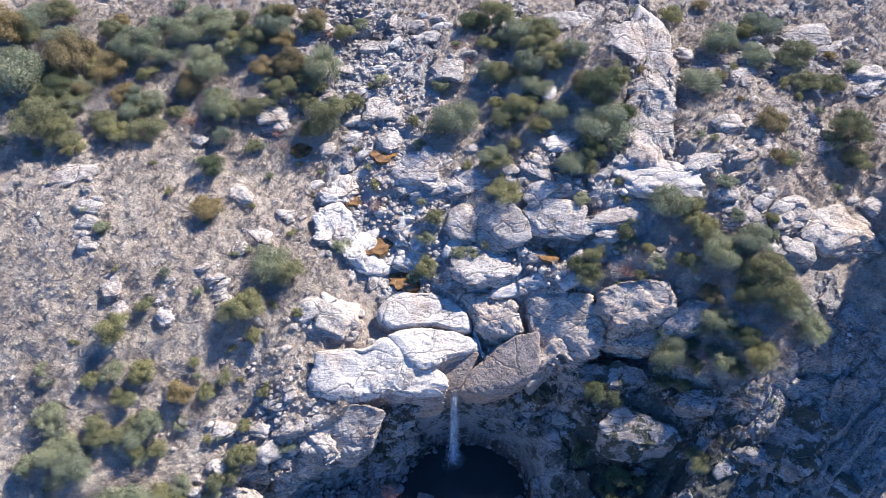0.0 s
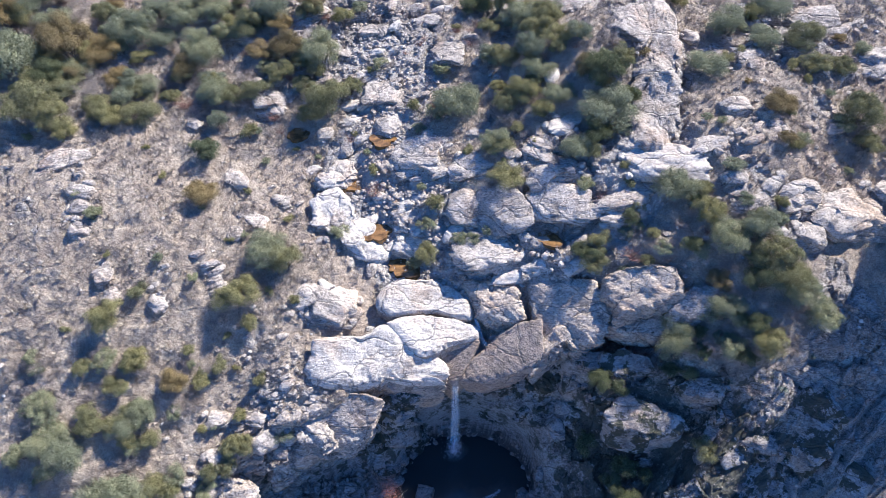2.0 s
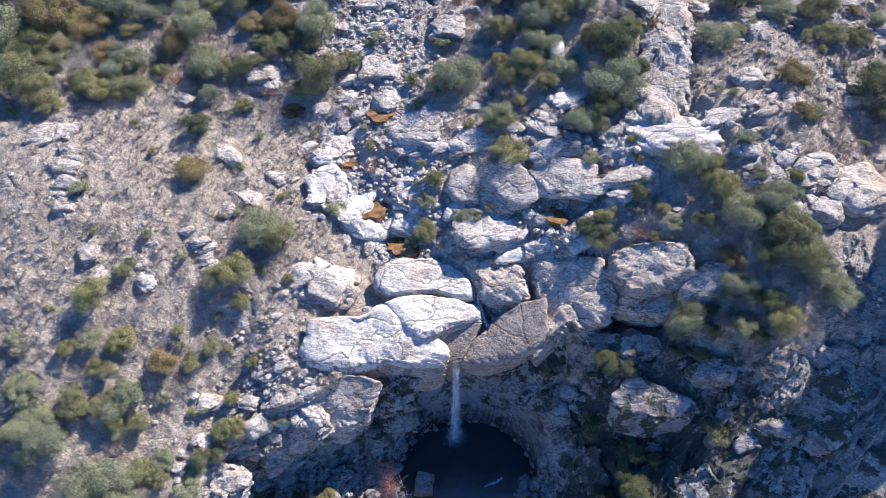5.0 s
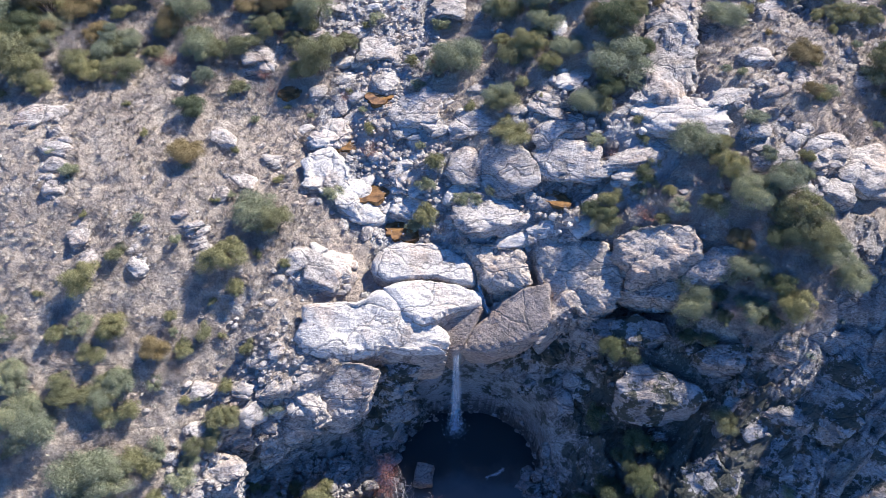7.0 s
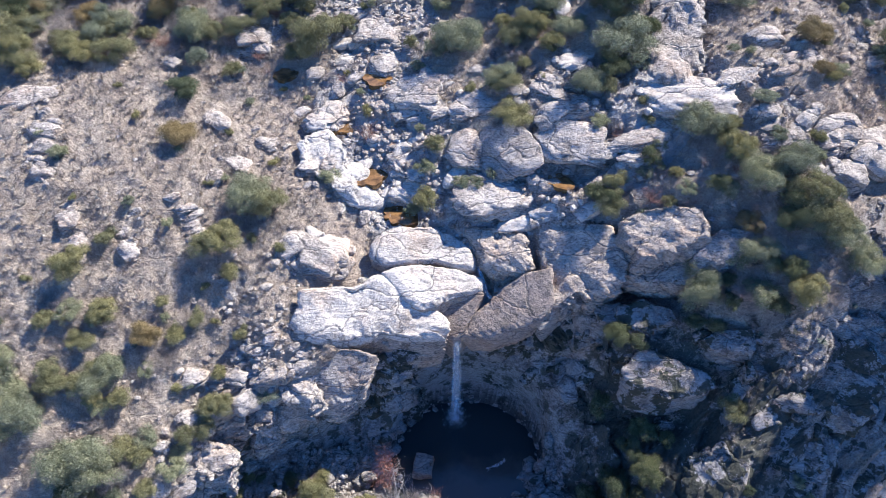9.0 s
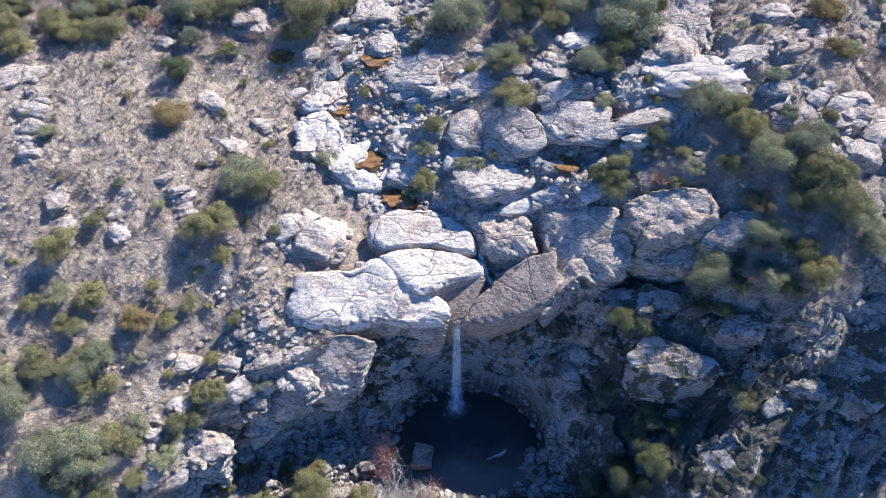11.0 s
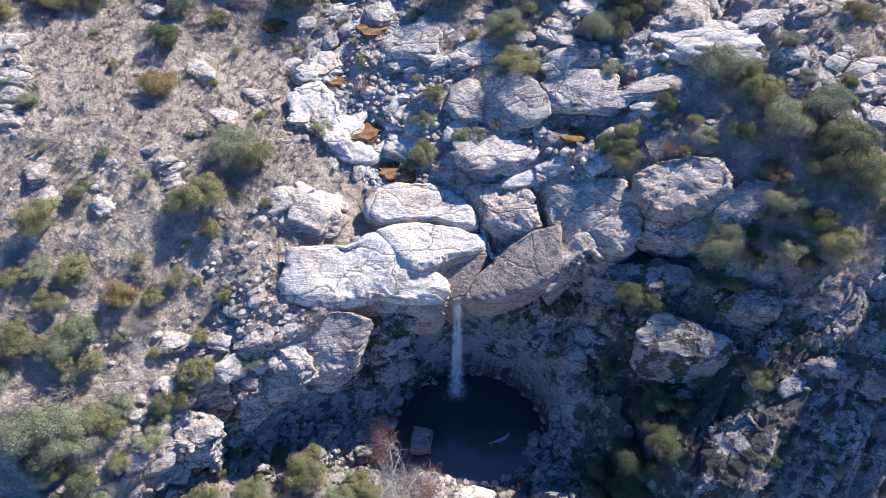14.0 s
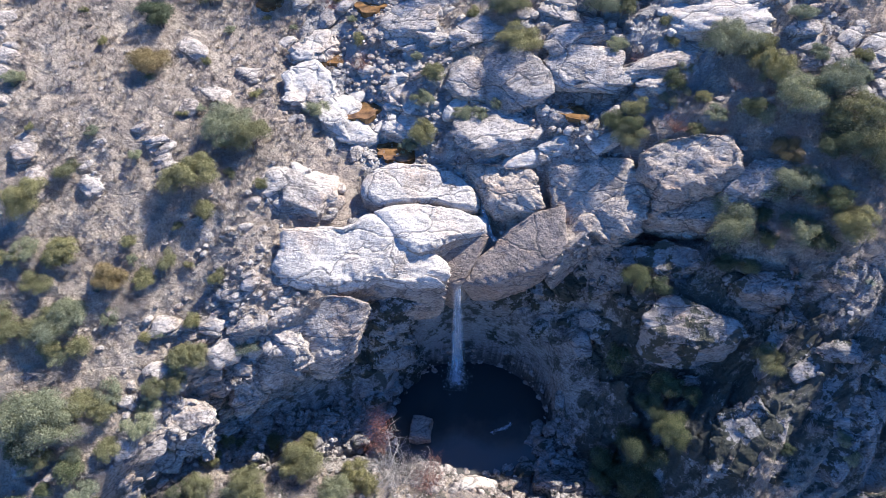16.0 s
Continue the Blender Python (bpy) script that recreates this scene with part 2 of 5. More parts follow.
def hillside(x, y):
    fall = 0.3 * y - 2.1 * np.logaddexp(0, -(y - 2) / 5) + 1.917
    z = 12.4 + 0.06 * np.maximum(x - 4, 0) + 0.02 * np.maximum(-x - 14, 0) + fall
    z = z + 0.05
    z = z + 0.87 * hump(x, y, -30, 12, 6.5)
    z = z + -0.18 * hump(x, y, -22, -4, 6.5)
    z = z + 0.13 * hump(x, y, -20, 6, 6.5)
    z = z + -1.65 * hump(x, y, -12, 16, 6.5)
    z = z + -0.02 * hump(x, y, -12, 2, 6.5)
    z = z + -0.93 * hump(x, y, -24, 24, 6.5)
    z = z + -1.61 * hump(x, y, -6, 8, 6.5)
    z = z + -0.43 * hump(x, y, -6, 24, 6.5)
    z = z + -1.45 * hump(x, y, 2, 4, 6.5)
    z = z + 0.59 * hump(x, y, 4, 16, 6.5)
    z = z + -1.01 * hump(x, y, 10, 1, 6.5)
    z = z + 0.86 * hump(x, y, 12, 10, 6.5)
    z = z + 2.91 * hump(x, y, 12, 24, 6.5)
    z = z + 1.78 * hump(x, y, 20, 2, 6.5)
    z = z + 2.50 * hump(x, y, 22, 12, 6.5)
    z = z + 1.83 * hump(x, y, 27, 20, 6.5)
    z = z + -0.86 * hump(x, y, 20, -6, 6.5)
    z = z + -1.91 * hump(x, y, -14, -3, 6.5)
    return z


def basin_floor(x, y):
    d = x - 5.0 + np.where(y > -4, 1.1, 0.9) * (y + 4)
    right = np.minimum(1.15 * d, 5.5 + 0.55 * (d - 4.8))
    left = np.maximum(np.minimum(0.25 * (-4 - x), 0.9 + 0.05 * (-4 - x)), 2.2 * (y + 3.4) * step01((-3.0 - x) / 1.5))
    bank = 0.62 * (-7.3 - y) - 0.03 * np.maximum(-8.0 - y, 0) ** 2
    pool = np.hypot((x - 0.9) / 5.3, (y + 3.0) / 4.3)
    ring = np.clip((pool - 1) * 1.6, -0.7, 0.35)
    return np.maximum(np.maximum(right, left), np.maximum(bank, -9)) * step01((pool - 0.95) * 7) + ring


def base_height(x, y):
    """The land without its small relief, and how far it belongs to the basin (0..1)."""
    top, low = hillside(x, y), basin_floor(x, y)
    top = top - 1.5 * hump(x, y, -2.5, 5.2, 3.6, 2.6) - 3.0 * hump(x, y, 7.0, 3.0, 3.4, 1.9) - 2.6 * hump(x, y, 13.2, 2.6, 3.6, 1.7) - 0.8 * hump(x, y, -7, 1.0, 3.5, 1.6) + 0.9 * hump(x, y, -12.6, -0.6, 1.5, 2.2)
    sheet = np.interp(x, (-11, -4, 0.5, 1.3, 2.2, 3, 8.5, 13.5, 18.4), (13.9, 12.6, 12.0, 10.9, 10.9, 11.6, 13.5, 15.9, 16.4)) + 0.6 * (y - 3) - 0.38
    top = top - np.maximum(top - sheet, 0) * step01((6.6 - y) / 1.2) * step01((x + 11.5) / 1.0) * step01((19.5 - x) / 1.5)
    top = top + 0.75 * hump(x, y, 15.0, 6.2, 4.5, 1.3)
    wide = np.interp(x, (-20, -8, 0, 6, 10, 17, 24), (1.8, 1.4, 1.0, 1.1, 2.4, 5.0, 9.0))
    inside = step01((rim(x) - y) / wide)
    low = np.minimum(low, top)
    # unseen knoll off to the right, added to shade the basin's right side
    top = top + 16.0 * hump(x, y, 37.0, 6.0, 3.0, 6.2)
    dip = 1.9 * hump(x, y, 14.5, -3.4, 4.0, 2.8) + 1.2 * hump(x, y, 17.6, -1.9, 2.2, 1.8) + 1.3 * hump(x, y, 11.6, 0.4, 3.0, 1.0) - 0.5 * hump(x, y, 22, -3.6, 2.5, 2.5)
    return top + (low - top) * inside - dip, inside * step01((top - low) / 1.5)


def rockiness(x, y):
    """1 on bare rock, 0 on soil and grass."""
    creek = np.exp(-((x - creek_x(y)) / np.interp(y, (2, 8, 16, 30), (7, 5.5, 4.0, 5.0))) ** 2) * step01((y - 1) / 2)
    rib = np.exp(-((x - np.interp(y, (6, 12, 22, 36), (12.5, 14.5, 17, 15))) / 2.6) ** 2) * step01((y - 6) / 4)
    _, cliff = base_height(x, y)
    r = 0.14 + 0.75 * creek + 0.95 * rib + 0.95 * step01(cliff * 1.6) + 0.75 * hump(x, y, 7, 9, 7, 6)
    r = r + 0.5 * hump(x, y, 22, 7, 5, 4) + 0.5 * hump(x, y, 30, 27, 8, 7) + 0.35 * hump(x, y, -14, -3, 5) + 0.45 * hump(x, y, 20, -6, 7, 5)
    r = r + 0.5 * hump(x, y, 13, 1.5, 8, 2.2) - 0.25 * hump(x, y, -22, 8, 9, 8) - 0.5 * hump(x, y, 28, 11, 2.5, 2) - 0.5 * hump(x, y, -8, 5, 1.6, 2.2) + 0.4 * hump(x, y, -7, 28, 10, 7)
    r = r + 0.75 * hump(x, y, 28, -2, 6, 6) - 1.1 * hump(x, y, 15.5, 7.2, 5, 2.2) - 0.7 * hump(x, y, 19.5, 3.5, 3.5, 3.5)
    r = r - 1.6 * step01((-6.9 - y) / 0.9) * step01((3 - x) / 2) * step01((x + 16.5) / 2)
    return step01((r + 0.75 * fbm(x, y, 3.2, 4, 40) - 0.33) / 0.26)


def cells(x, y, size, stretch, turn, k):
    """Broken blocks: each cell's random lift and tilt, and how near a crack is (0 in it)."""
    c, s = math.cos(turn), math.sin(turn)
    u, v = (c * x + s * y) / (size * stretch), (c * y - s * x) / size
    i, j = np.floor(u), np.floor(v)
    one, two, lift = np.full_like(x, 9.0), np.full_like(x, 9.0), 0 * x
    for di in (-1, 0, 1):
        for dj in (-1, 0, 1):
            a, b = i + di, j + dj
            px, py = a + 0.1 + 0.8 * hash01(a, b, k), b + 0.1 + 0.8 * hash01(a, b, k + 1)
            d = np.hypot(u - px, v - py)
            tilt = (u - px) * (hash01(a, b, k + 2) - 0.5) + (v - py) * (hash01(a, b, k + 3) - 0.5)
            here = hash01(a, b, k + 4) - 0.5 + 1.1 * tilt
            near = d < one
            two = np.where(near, one, np.minimum(two, d))
            lift = np.where(near, here, lift)
            one = np.where(near, d, one)
    return lift, np.clip((two - one) / 0.22, 0, 1)


ROCK_POOLS = ((-5.8, 18.1, 18.75, 0.9), (-6.2, 10.6, 15.15, 0.75), (-4.2, 8.0, 13.75, 0.95), (-13.4, 18.9, 18.55, 0.7), (-8.4, 14.6, 16.65, 0.6), (7.2, 8.6, 16.45, 0.6))


def land(x, y, fine=True):
    """The finished height, with blocks, ledges and hummocks."""
    z, cliff = base_height(x, y)
    rock = rockiness(x, y)
    near = np.clip(np.hypot((x - 0.9) / 5.2, (y + 3.0) / 4.2) - 0.9, 0, 0.5) * 2
    z = z + 0.55 * fbm(x, y, 7, 3, 3) * near
    if fine:
        calm = (1 - 0.65 * step01((x - 9.5) / 4) * step01((-1.5 - y) / 2.5)) * (1 - 0.6 * np.exp(-((x - creek_x(y) - 2) / 6.5) ** 2) * step01((y - 3) / 3) * step01((34 - y) / 8))
        wx, wy = x + 1.1 * fbm(x, y, 2.4, 3, 61), y + 1.1 * fbm(x, y, 2.4, 3, 67)
        for size, stretch, lift, k in ((2.6, 1.5, 0.9, 11), (1.15, 1.6, 0.45, 23), (0.5, 1.5, 0.2, 31)):
            up, crack = cells(wx, wy, size, stretch, 0.5 if k < 20 else 0.75, k)
            z = z + rock * near * calm * (lift * up - 0.4 * lift * (1 - crack) ** 2)
        bedded = step01((x - 9.5) / 4) * step01((-1.5 - y) / 2.5)
        for wide, rise, k in ((1.5, 0.60, 101), (0.55, 0.20, 107)):
            u = (0.66 * x - 0.75 * y + 1.6 * fbm(x, y, 5, 4, k)) / wide
            t = u - np.floor(u)
            z = z + bedded * rise * (np.where(t < 0.8, t / 0.8, (1 - t) / 0.2) - 0.5) * (0.4 + 1.2 * (value_noise(x / 2.5, y / 2.5, k) + 0.5))
        q = (z + 0.18 * x + 0.9 * fbm(x, y, 4, 3, 95)) / 0.55
        t = q - np.floor(q)
        z = z + rock * near * 0.55 * 0.42 * (t * t * t * (t * (6 * t - 15) + 10) - t)
        z = z + rock * near * 0.12 * fbm(x, y, 0.6, 4, 71, 0.6) + (1 - rock) * (0.42 * fbm(x, y, 0.9, 4, 81))
    for px, py, pz, r in ROCK_POOLS:
        m = np.clip(1.35 * hump(x, y, px, py, r * 1.6), 0, 1)
        z = z + (pz - 0.22 - z) * m
    return z, rock, cliff


# ---- builders ----
def mesh_object(name, verts, faces, material, parent=None, label="", smooth=True):
    """One mesh object from plain arrays; faces all have the same number of corners."""
    data = bpy.data.meshes.new(name)
    verts, faces = np.asarray(verts, np.float32), np.asarray(faces, np.int32)
    used, back = np.unique(faces, return_inverse=True)
    verts, faces = verts[used], back.reshape(faces.shape).astype(np.int32)
    n = faces.shape[1]
    data.vertices.add(len(verts))
    data.vertices.foreach_set("co", verts.ravel())
    data.loops.add(faces.size)
    data.loops.foreach_set("vertex_index", faces.ravel())
    data.polygons.add(len(faces))
    data.polygons.foreach_set("loop_start", np.arange(0, faces.size, n, dtype=np.int32))
    data.polygons.foreach_set("loop_total", np.full(len(faces), n, np.int32))
    data.polygons.foreach_set("use_smooth", np.full(len(faces), smooth))
    data.materials.append(material)
    data.update(calc_edges=True)
    data.validate()
    ob = new(name, data)
    ob.parent = parent
    if label:
        ob["label"] = label
    return ob


def height_at(x, y):
    z, _, _ = land(np.array([float(x)]), np.array([float(y)]))
    return float(z[0])


def solid_noise(p, size, k=0, octaves=4):
    """Noise for points in space, from three flat ones."""
    return (fbm(p[:, 0], p[:, 1] + 0.7 * p[:, 2], size, octaves, k) + fbm(p[:, 1], p[:, 2] - 0.7 * p[:, 0], size, octaves, k + 9)
            + fbm(p[:, 2], p[:, 0] + 0.7 * p[:, 1], size, octaves, k + 18)) * 0.75


def unit_sphere(level):
    bm = bmesh.new()
    bmesh.ops.create_icosphere(bm, subdivisions=level, radius=1)
    v = np.array([p.co[:] for p in bm.verts])
    f = np.array([[p.index for p in q.verts] for q in bm.faces])
    bm.free()
    return v, f


SPHERES = {n: unit_sphere(n) for n in (1, 2, 3, 4, 5)}


def rock_shape(seed, level, scale=(1, 1, 1), facets=13, blunt=0.05, rough=0.10, bedding=0.0):
    """A broken boulder: a ball cut by random planes, its edges worn, its sides rough."""
    rng = np.random.default_rng(seed)
    v, f = SPHERES[level]
    n = rng.normal(size=(facets, 3))
    box = np.array([(1, 0, 0), (-1, 0, 0), (0, 1, 0), (0, -1, 0), (0, 0, 1), (0, 0, -1)]) + rng.normal(0, 0.22, (6, 3))
    n = np.vstack([n, box])
    n /= np.linalg.norm(n, axis=1)[:, None]
    d = np.r_[rng.uniform(0.84, 1.08, facets), rng.uniform(0.72, 0.92, 4), rng.uniform(0.86, 1.05, 2)]
    reach = np.maximum(v @ n.T, 1e-3) / d
    power = 1.0 / blunt
    radius = np.minimum((reach ** power).sum(1) ** (-1 / power), 1.15 + 0.1 * v[:, 0])
    p = v * radius[:, None] * np.array(scale)
    size = float(np.mean(scale))
    off = rough * size * (0.2 * solid_noise(p, 0.16 * size, seed % 83 + 11) + 1.1 * solid_noise(p, 0.9 * size, seed % 97) + 0.35 * np.abs(solid_noise(p, 0.35 * size, seed % 89 + 5)))
    if bedding:
        layer = p[:, 2] + 0.25 * p[:, 0]
        off = off + bedding * size * (np.abs((layer / (0.32 * size)) % 1 - 0.5) - 0.25)
    return p + v * off[:, None], f


ROCKS = {}
# the brown tone is the gneiss copy darkened for shade
TONES = {"grey": ROCK, "pale": PALE_ROCK, "brown": SHADE_ROCK, "mossy": MOSSY_SHADE_ROCK, "tan": TAN_ROCK}


def boulder(x, y, w, d, h, turn=0.0, tone="grey", seed=0, sink=0.35, lean=0.0, label=""):
    """A boulder on the land: half sizes w, d, h."""
    size = int(max(w, d) > 0.55) + int(max(w, d) > 1.5)
    kind = (seed % 9, tone, size)
    if kind not in ROCKS:
        v, f = rock_shape(300 + 7 * kind[0] + 60 * size, (3, 4, 5)[size], facets=7 + kind[0], blunt=0.028, rough=0.30,
                          bedding=0.06 if kind[0] % 2 else 0.02)
        material = TONES[tone]
        ROCKS[kind] = mesh_object("boulder", v, f, material)
        ob = ROCKS[kind]
    else:
        ob = new("boulder", ROCKS[kind].data)
    gx = (height_smooth(x + 0.8, y) - height_smooth(x - 0.8, y)) / 1.6
    gy = (height_smooth(x, y + 0.8) - height_smooth(x, y - 0.8)) / 1.6
    slope = Vector((-0.6 * max(-1, min(1, gx)), -0.6 * max(-1, min(1, gy)), 1)).normalized()
    m = Matrix.Translation((x, y, height_smooth(x, y) - (0.3 * h if w > 1 else 0.1 * h))) @ Vector((0, 0, 1)).rotation_difference(slope).to_matrix().to_4x4()
    ob.matrix_basis = m @ pose(0, 0, 0, lean, 0, turn) @ Matrix.Diagonal((w * 1.15, d * 1.15, h * 1.2, 1))
    words = {"grey": "weathered grey gneiss boulder half buried in the slope", "pale": "pale water-worn gneiss boulder beside the stream",
             "brown": "gneiss block below the cliff, coloured darker for its shade", "mossy": "gneiss boulder with dark mossy patches, toned darker for its shade"}[tone]
    tagged(ob, label or words, "boulder", "boulders on the slope")
    if w > 0.6:
        rng = np.random.default_rng(seed + 4000)
        for k in range(3 if w > 1.2 else 2):
            a, s = rng.uniform(0, 2 * math.pi), float(rng.uniform(0.16, 0.38)) * min(w, 1.3)
            stone(x + 1.02 * w * math.cos(a), y + 1.02 * d * math.sin(a), s, tone, int(rng.integers(0, 6)), float(rng.uniform(0, 360)))
    return ob


STONES = {}


def stone(x, y, size, tone, shape, turn):
    """A broken stone lying on the land."""
    kind = (shape, tone)
    if kind not in STONES:
        v, f = rock_shape(700 + shape, 2, (1, 0.75, 0.6), 9, 0.04, 0.15)
        STONES[kind] = mesh_object("stone", v, f, TONES[tone], smooth=False)
        ob = STONES[kind]
    else:
        ob = new("stone", STONES[kind].data)
    z = height_at(x, y)
    ob.matrix_basis = pose(x, y, z + 0.12 * size, 0, 0, turn) @ Matrix.Diagonal((size, size, size, 1))
    return tagged(ob, "broken angular gneiss stone lying by a boulder", "stone", "stones on the slope")


def height_smooth(x, y):
    z, _, _ = land(np.array([float(x)]), np.array([float(y)]), False)
    return float(z[0])


def slab(name, outline, top, slope, depth, material, label, seed=1, undercut=0.25, rough=0.16, round_edge=0.45, jointed=0.4):
    """A thick ledge of rock over a star-shaped plan: its top a tilted plane, its edge worn round, its sides bedded and drawn in below.
    top is the height over the plan's middle, slope its rise to the right and to the back."""
    pts = np.array(outline, float)
    mid = pts.mean(0)
    if top is None:
        top = height_smooth(*mid) + 0.35
    ang = np.arctan2(*(pts - mid).T[::-1])
    order = np.argsort(ang)
    pts = pts[order]
    around = 250
    loop = np.vstack([pts, pts[:1]])
    seg = np.r_[0, np.cumsum(np.linalg.norm(np.diff(loop, axis=0), axis=1))]
    s = np.linspace(0, seg[-1], around, endpoint=False)
    edge = np.stack([np.interp(s, seg, loop[:, 0]), np.interp(s, seg, loop[:, 1])], 1)
    for _ in range(5):
        edge = 0.5 * edge + 0.25 * (np.roll(edge, 1, 0) + np.roll(edge, -1, 0))
    profile = [(r, -0.12 * round_edge * r * r) for r in np.linspace(0.0, 0.80, 21)]
    profile += [(0.80 + 0.2 * math.sin(a), -round_edge * (0.08 + 0.92 * (1 - math.cos(a)))) for a in np.linspace(0.2, 1.57, 7)]
    profile += [(1.0 - undercut * q ** 1.4, -round_edge - (depth - round_edge) * q) for q in np.linspace(0.02, 1, int(14 + 7 * depth))]
    profile += [(0.75 * (1 - undercut), -depth * 1.02), (0.05, -depth)]
    rings = []
    for r, drop in profile:
        xy = mid + (edge - mid) * r
        z = top + slope[0] * (xy[:, 0] - mid[0]) + slope[1] * (xy[:, 1] - mid[1]) + drop
        rings.append(np.column_stack([xy, z]))
    v = np.concatenate(rings)
    k = len(profile)
    i, j = np.meshgrid(np.arange(k - 1), np.arange(around), indexing="ij")
    j2 = (j + 1) % around
    faces = np.stack([i * around + j, (i + 1) * around + j, (i + 1) * around + j2, i * around + j2], -1).reshape(-1, 4)
    side = np.repeat(np.array([0.25 if k < 21 else 1.0 for k in range(len(profile))]), around)
    big = solid_noise(v, 2.2, seed) * rough * 2.0
    fine = solid_noise(v, 0.55, seed + 40) * rough * 0.7
    layer = v[:, 2] + 0.22 * v[:, 0] + 0.4 * solid_noise(v, 3.0, seed + 70)
    beds = (np.abs((layer / 0.42) % 1 - 0.5) - 0.25) * 0.34 + (np.abs((layer / 0.17) % 1 - 0.5) - 0.25) * 0.10
    out = np.column_stack([v[:, :2] - mid, np.zeros(len(v))])
    out /= np.linalg.norm(out, axis=1)[:, None] + 1e-6
    v = v + out * ((big + fine) * side + beds * (side > 0.5) * min(1.0, 0.2 + 1.2 * jointed))[:, None]
    # joints: blocks stand in and out of the face, grooves cross the top
    turned = np.arctan2(v[:, 1] - mid[1], v[:, 0] - mid[0]) * np.hypot(*(edge - mid).T).mean()
    block, crack = cells(turned + 0.5 * fbm(v[:, 0], v[:, 2], 1.1, 3, seed), layer + 0.4 * fbm(v[:, 1], v[:, 2], 1.1, 3, seed + 3), 0.75, 1.7, 0.25, seed)
    chip, nick = cells(turned, layer, 0.33, 1.6, -0.3, seed + 9)
    v = v + out * ((0.55 * block - 0.22 * (1 - crack) ** 2 + 0.20 * chip - 0.06 * (1 - nick)) * jointed * (side > 0.5))[:, None]
    wx, wy = v[:, 0] + 0.7 * fbm(v[:, 0], v[:, 1], 1.6, 3, seed + 5), v[:, 1] + 0.7 * fbm(v[:, 0], v[:, 1], 1.6, 3, seed + 6)
    block, crack = cells(wx, wy, 1.5, 1.9, 0.5, seed + 20)
    chip, nick = cells(wx, wy, 0.55, 1.8, 0.4, seed + 30)
    v[:, 2] += (0.16 * block - 0.16 * (1 - crack) ** 4 + 0.06 * chip - 0.03 * (1 - nick) ** 3) * jointed * (side < 0.5)
    v[:, 2] += (big * 0.9 + fine * 0.45 + 0.02 * solid_noise(v, 0.35, seed + 90)) * (1.25 - side)
    root = tagged(new(name), label, "rock ledge")
    root.location = (*mid, top)
    v = v - np.array((*mid, top))
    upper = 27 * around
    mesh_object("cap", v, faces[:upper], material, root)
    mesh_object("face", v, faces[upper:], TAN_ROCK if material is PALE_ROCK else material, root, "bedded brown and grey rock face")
    return root


# ---- the ground: one sheet from the stream to the horizon ----
def ground_axis(lo, hi, fine, far):
    mid = np.arange(lo, hi, fine)
    out = fine * np.cumsum(1.22 ** np.arange(1, 45))
    out = out[out < far]
    return np.r_[(lo - out)[::-1], mid, hi + out]


def build_ground():
    gx, gy = ground_axis(-43, 42, 0.125, 900), ground_axis(-13, 42, 0.125, 900)
    x, y = (a.ravel() for a in np.meshgrid(gx, gy))
    z, rock, cliff = land(x, y)
    far = np.maximum(np.hypot(np.maximum(np.abs(x) - 43, 0), np.maximum(np.maximum(y - 42, -13 - y), 0)), 0)
    z = np.where(far > 0, np.clip(z, -12, 60) + 0.6 * fbm(x, y, 60, 4, 5) * np.minimum(far, 30), z)
    nx, ny = len(gx), len(gy)
    i, j = np.meshgrid(np.arange(ny - 1), np.arange(nx - 1), indexing="ij")
    a = (i * nx + j).ravel()
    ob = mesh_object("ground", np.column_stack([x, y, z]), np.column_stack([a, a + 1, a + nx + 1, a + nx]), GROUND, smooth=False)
    creek = np.exp(-((x - creek_x(y)) / 1.6) ** 2) * step01((y - 5) / 2) * step01((26 - y) / 6)
    pool = np.hypot((x - 0.9) / 5.3, (y + 3.0) / 4.3)
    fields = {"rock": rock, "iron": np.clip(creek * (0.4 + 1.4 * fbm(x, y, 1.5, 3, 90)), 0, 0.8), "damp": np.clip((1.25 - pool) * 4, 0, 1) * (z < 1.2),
              "worn": np.clip(1.2 * np.exp(-((x - creek_x(y)) / 3.6) ** 2) * step01((y - 2) / 3) * step01((30 - y) / 8) + 0.7 * hump(x, y, 14, 11, 5, 4) + 0.7 * hump(x, y, -5, 2, 7, 4), 0, 1),
              # the humps are moss; the cliff term darkens the walls for their shade
              "moss_and_shade": np.clip(step01(cliff * 1.5) * (0.4 - 0.2 * step01((x - 2) / 3)) + 1.0 * hump(x, y, 16, -6, 8, 5) + 0.6 * hump(x, y, 12, -1.5, 4, 3), 0, 1),
              "sand": np.clip(1.3 * hump(x, y, 29, 11.5, 4, 2.2) + hump(x, y, -8, 5, 1.6, 2.2) + 0.5 * hump(x, y, -12, 13, 3, 4), 0, 1)}
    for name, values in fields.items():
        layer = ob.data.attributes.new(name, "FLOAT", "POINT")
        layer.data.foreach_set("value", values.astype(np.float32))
    return tagged(ob, "rocky desert hillside of tan soil, dry grass and pale gneiss", "ground", kind="structure")


ground = build_ground()


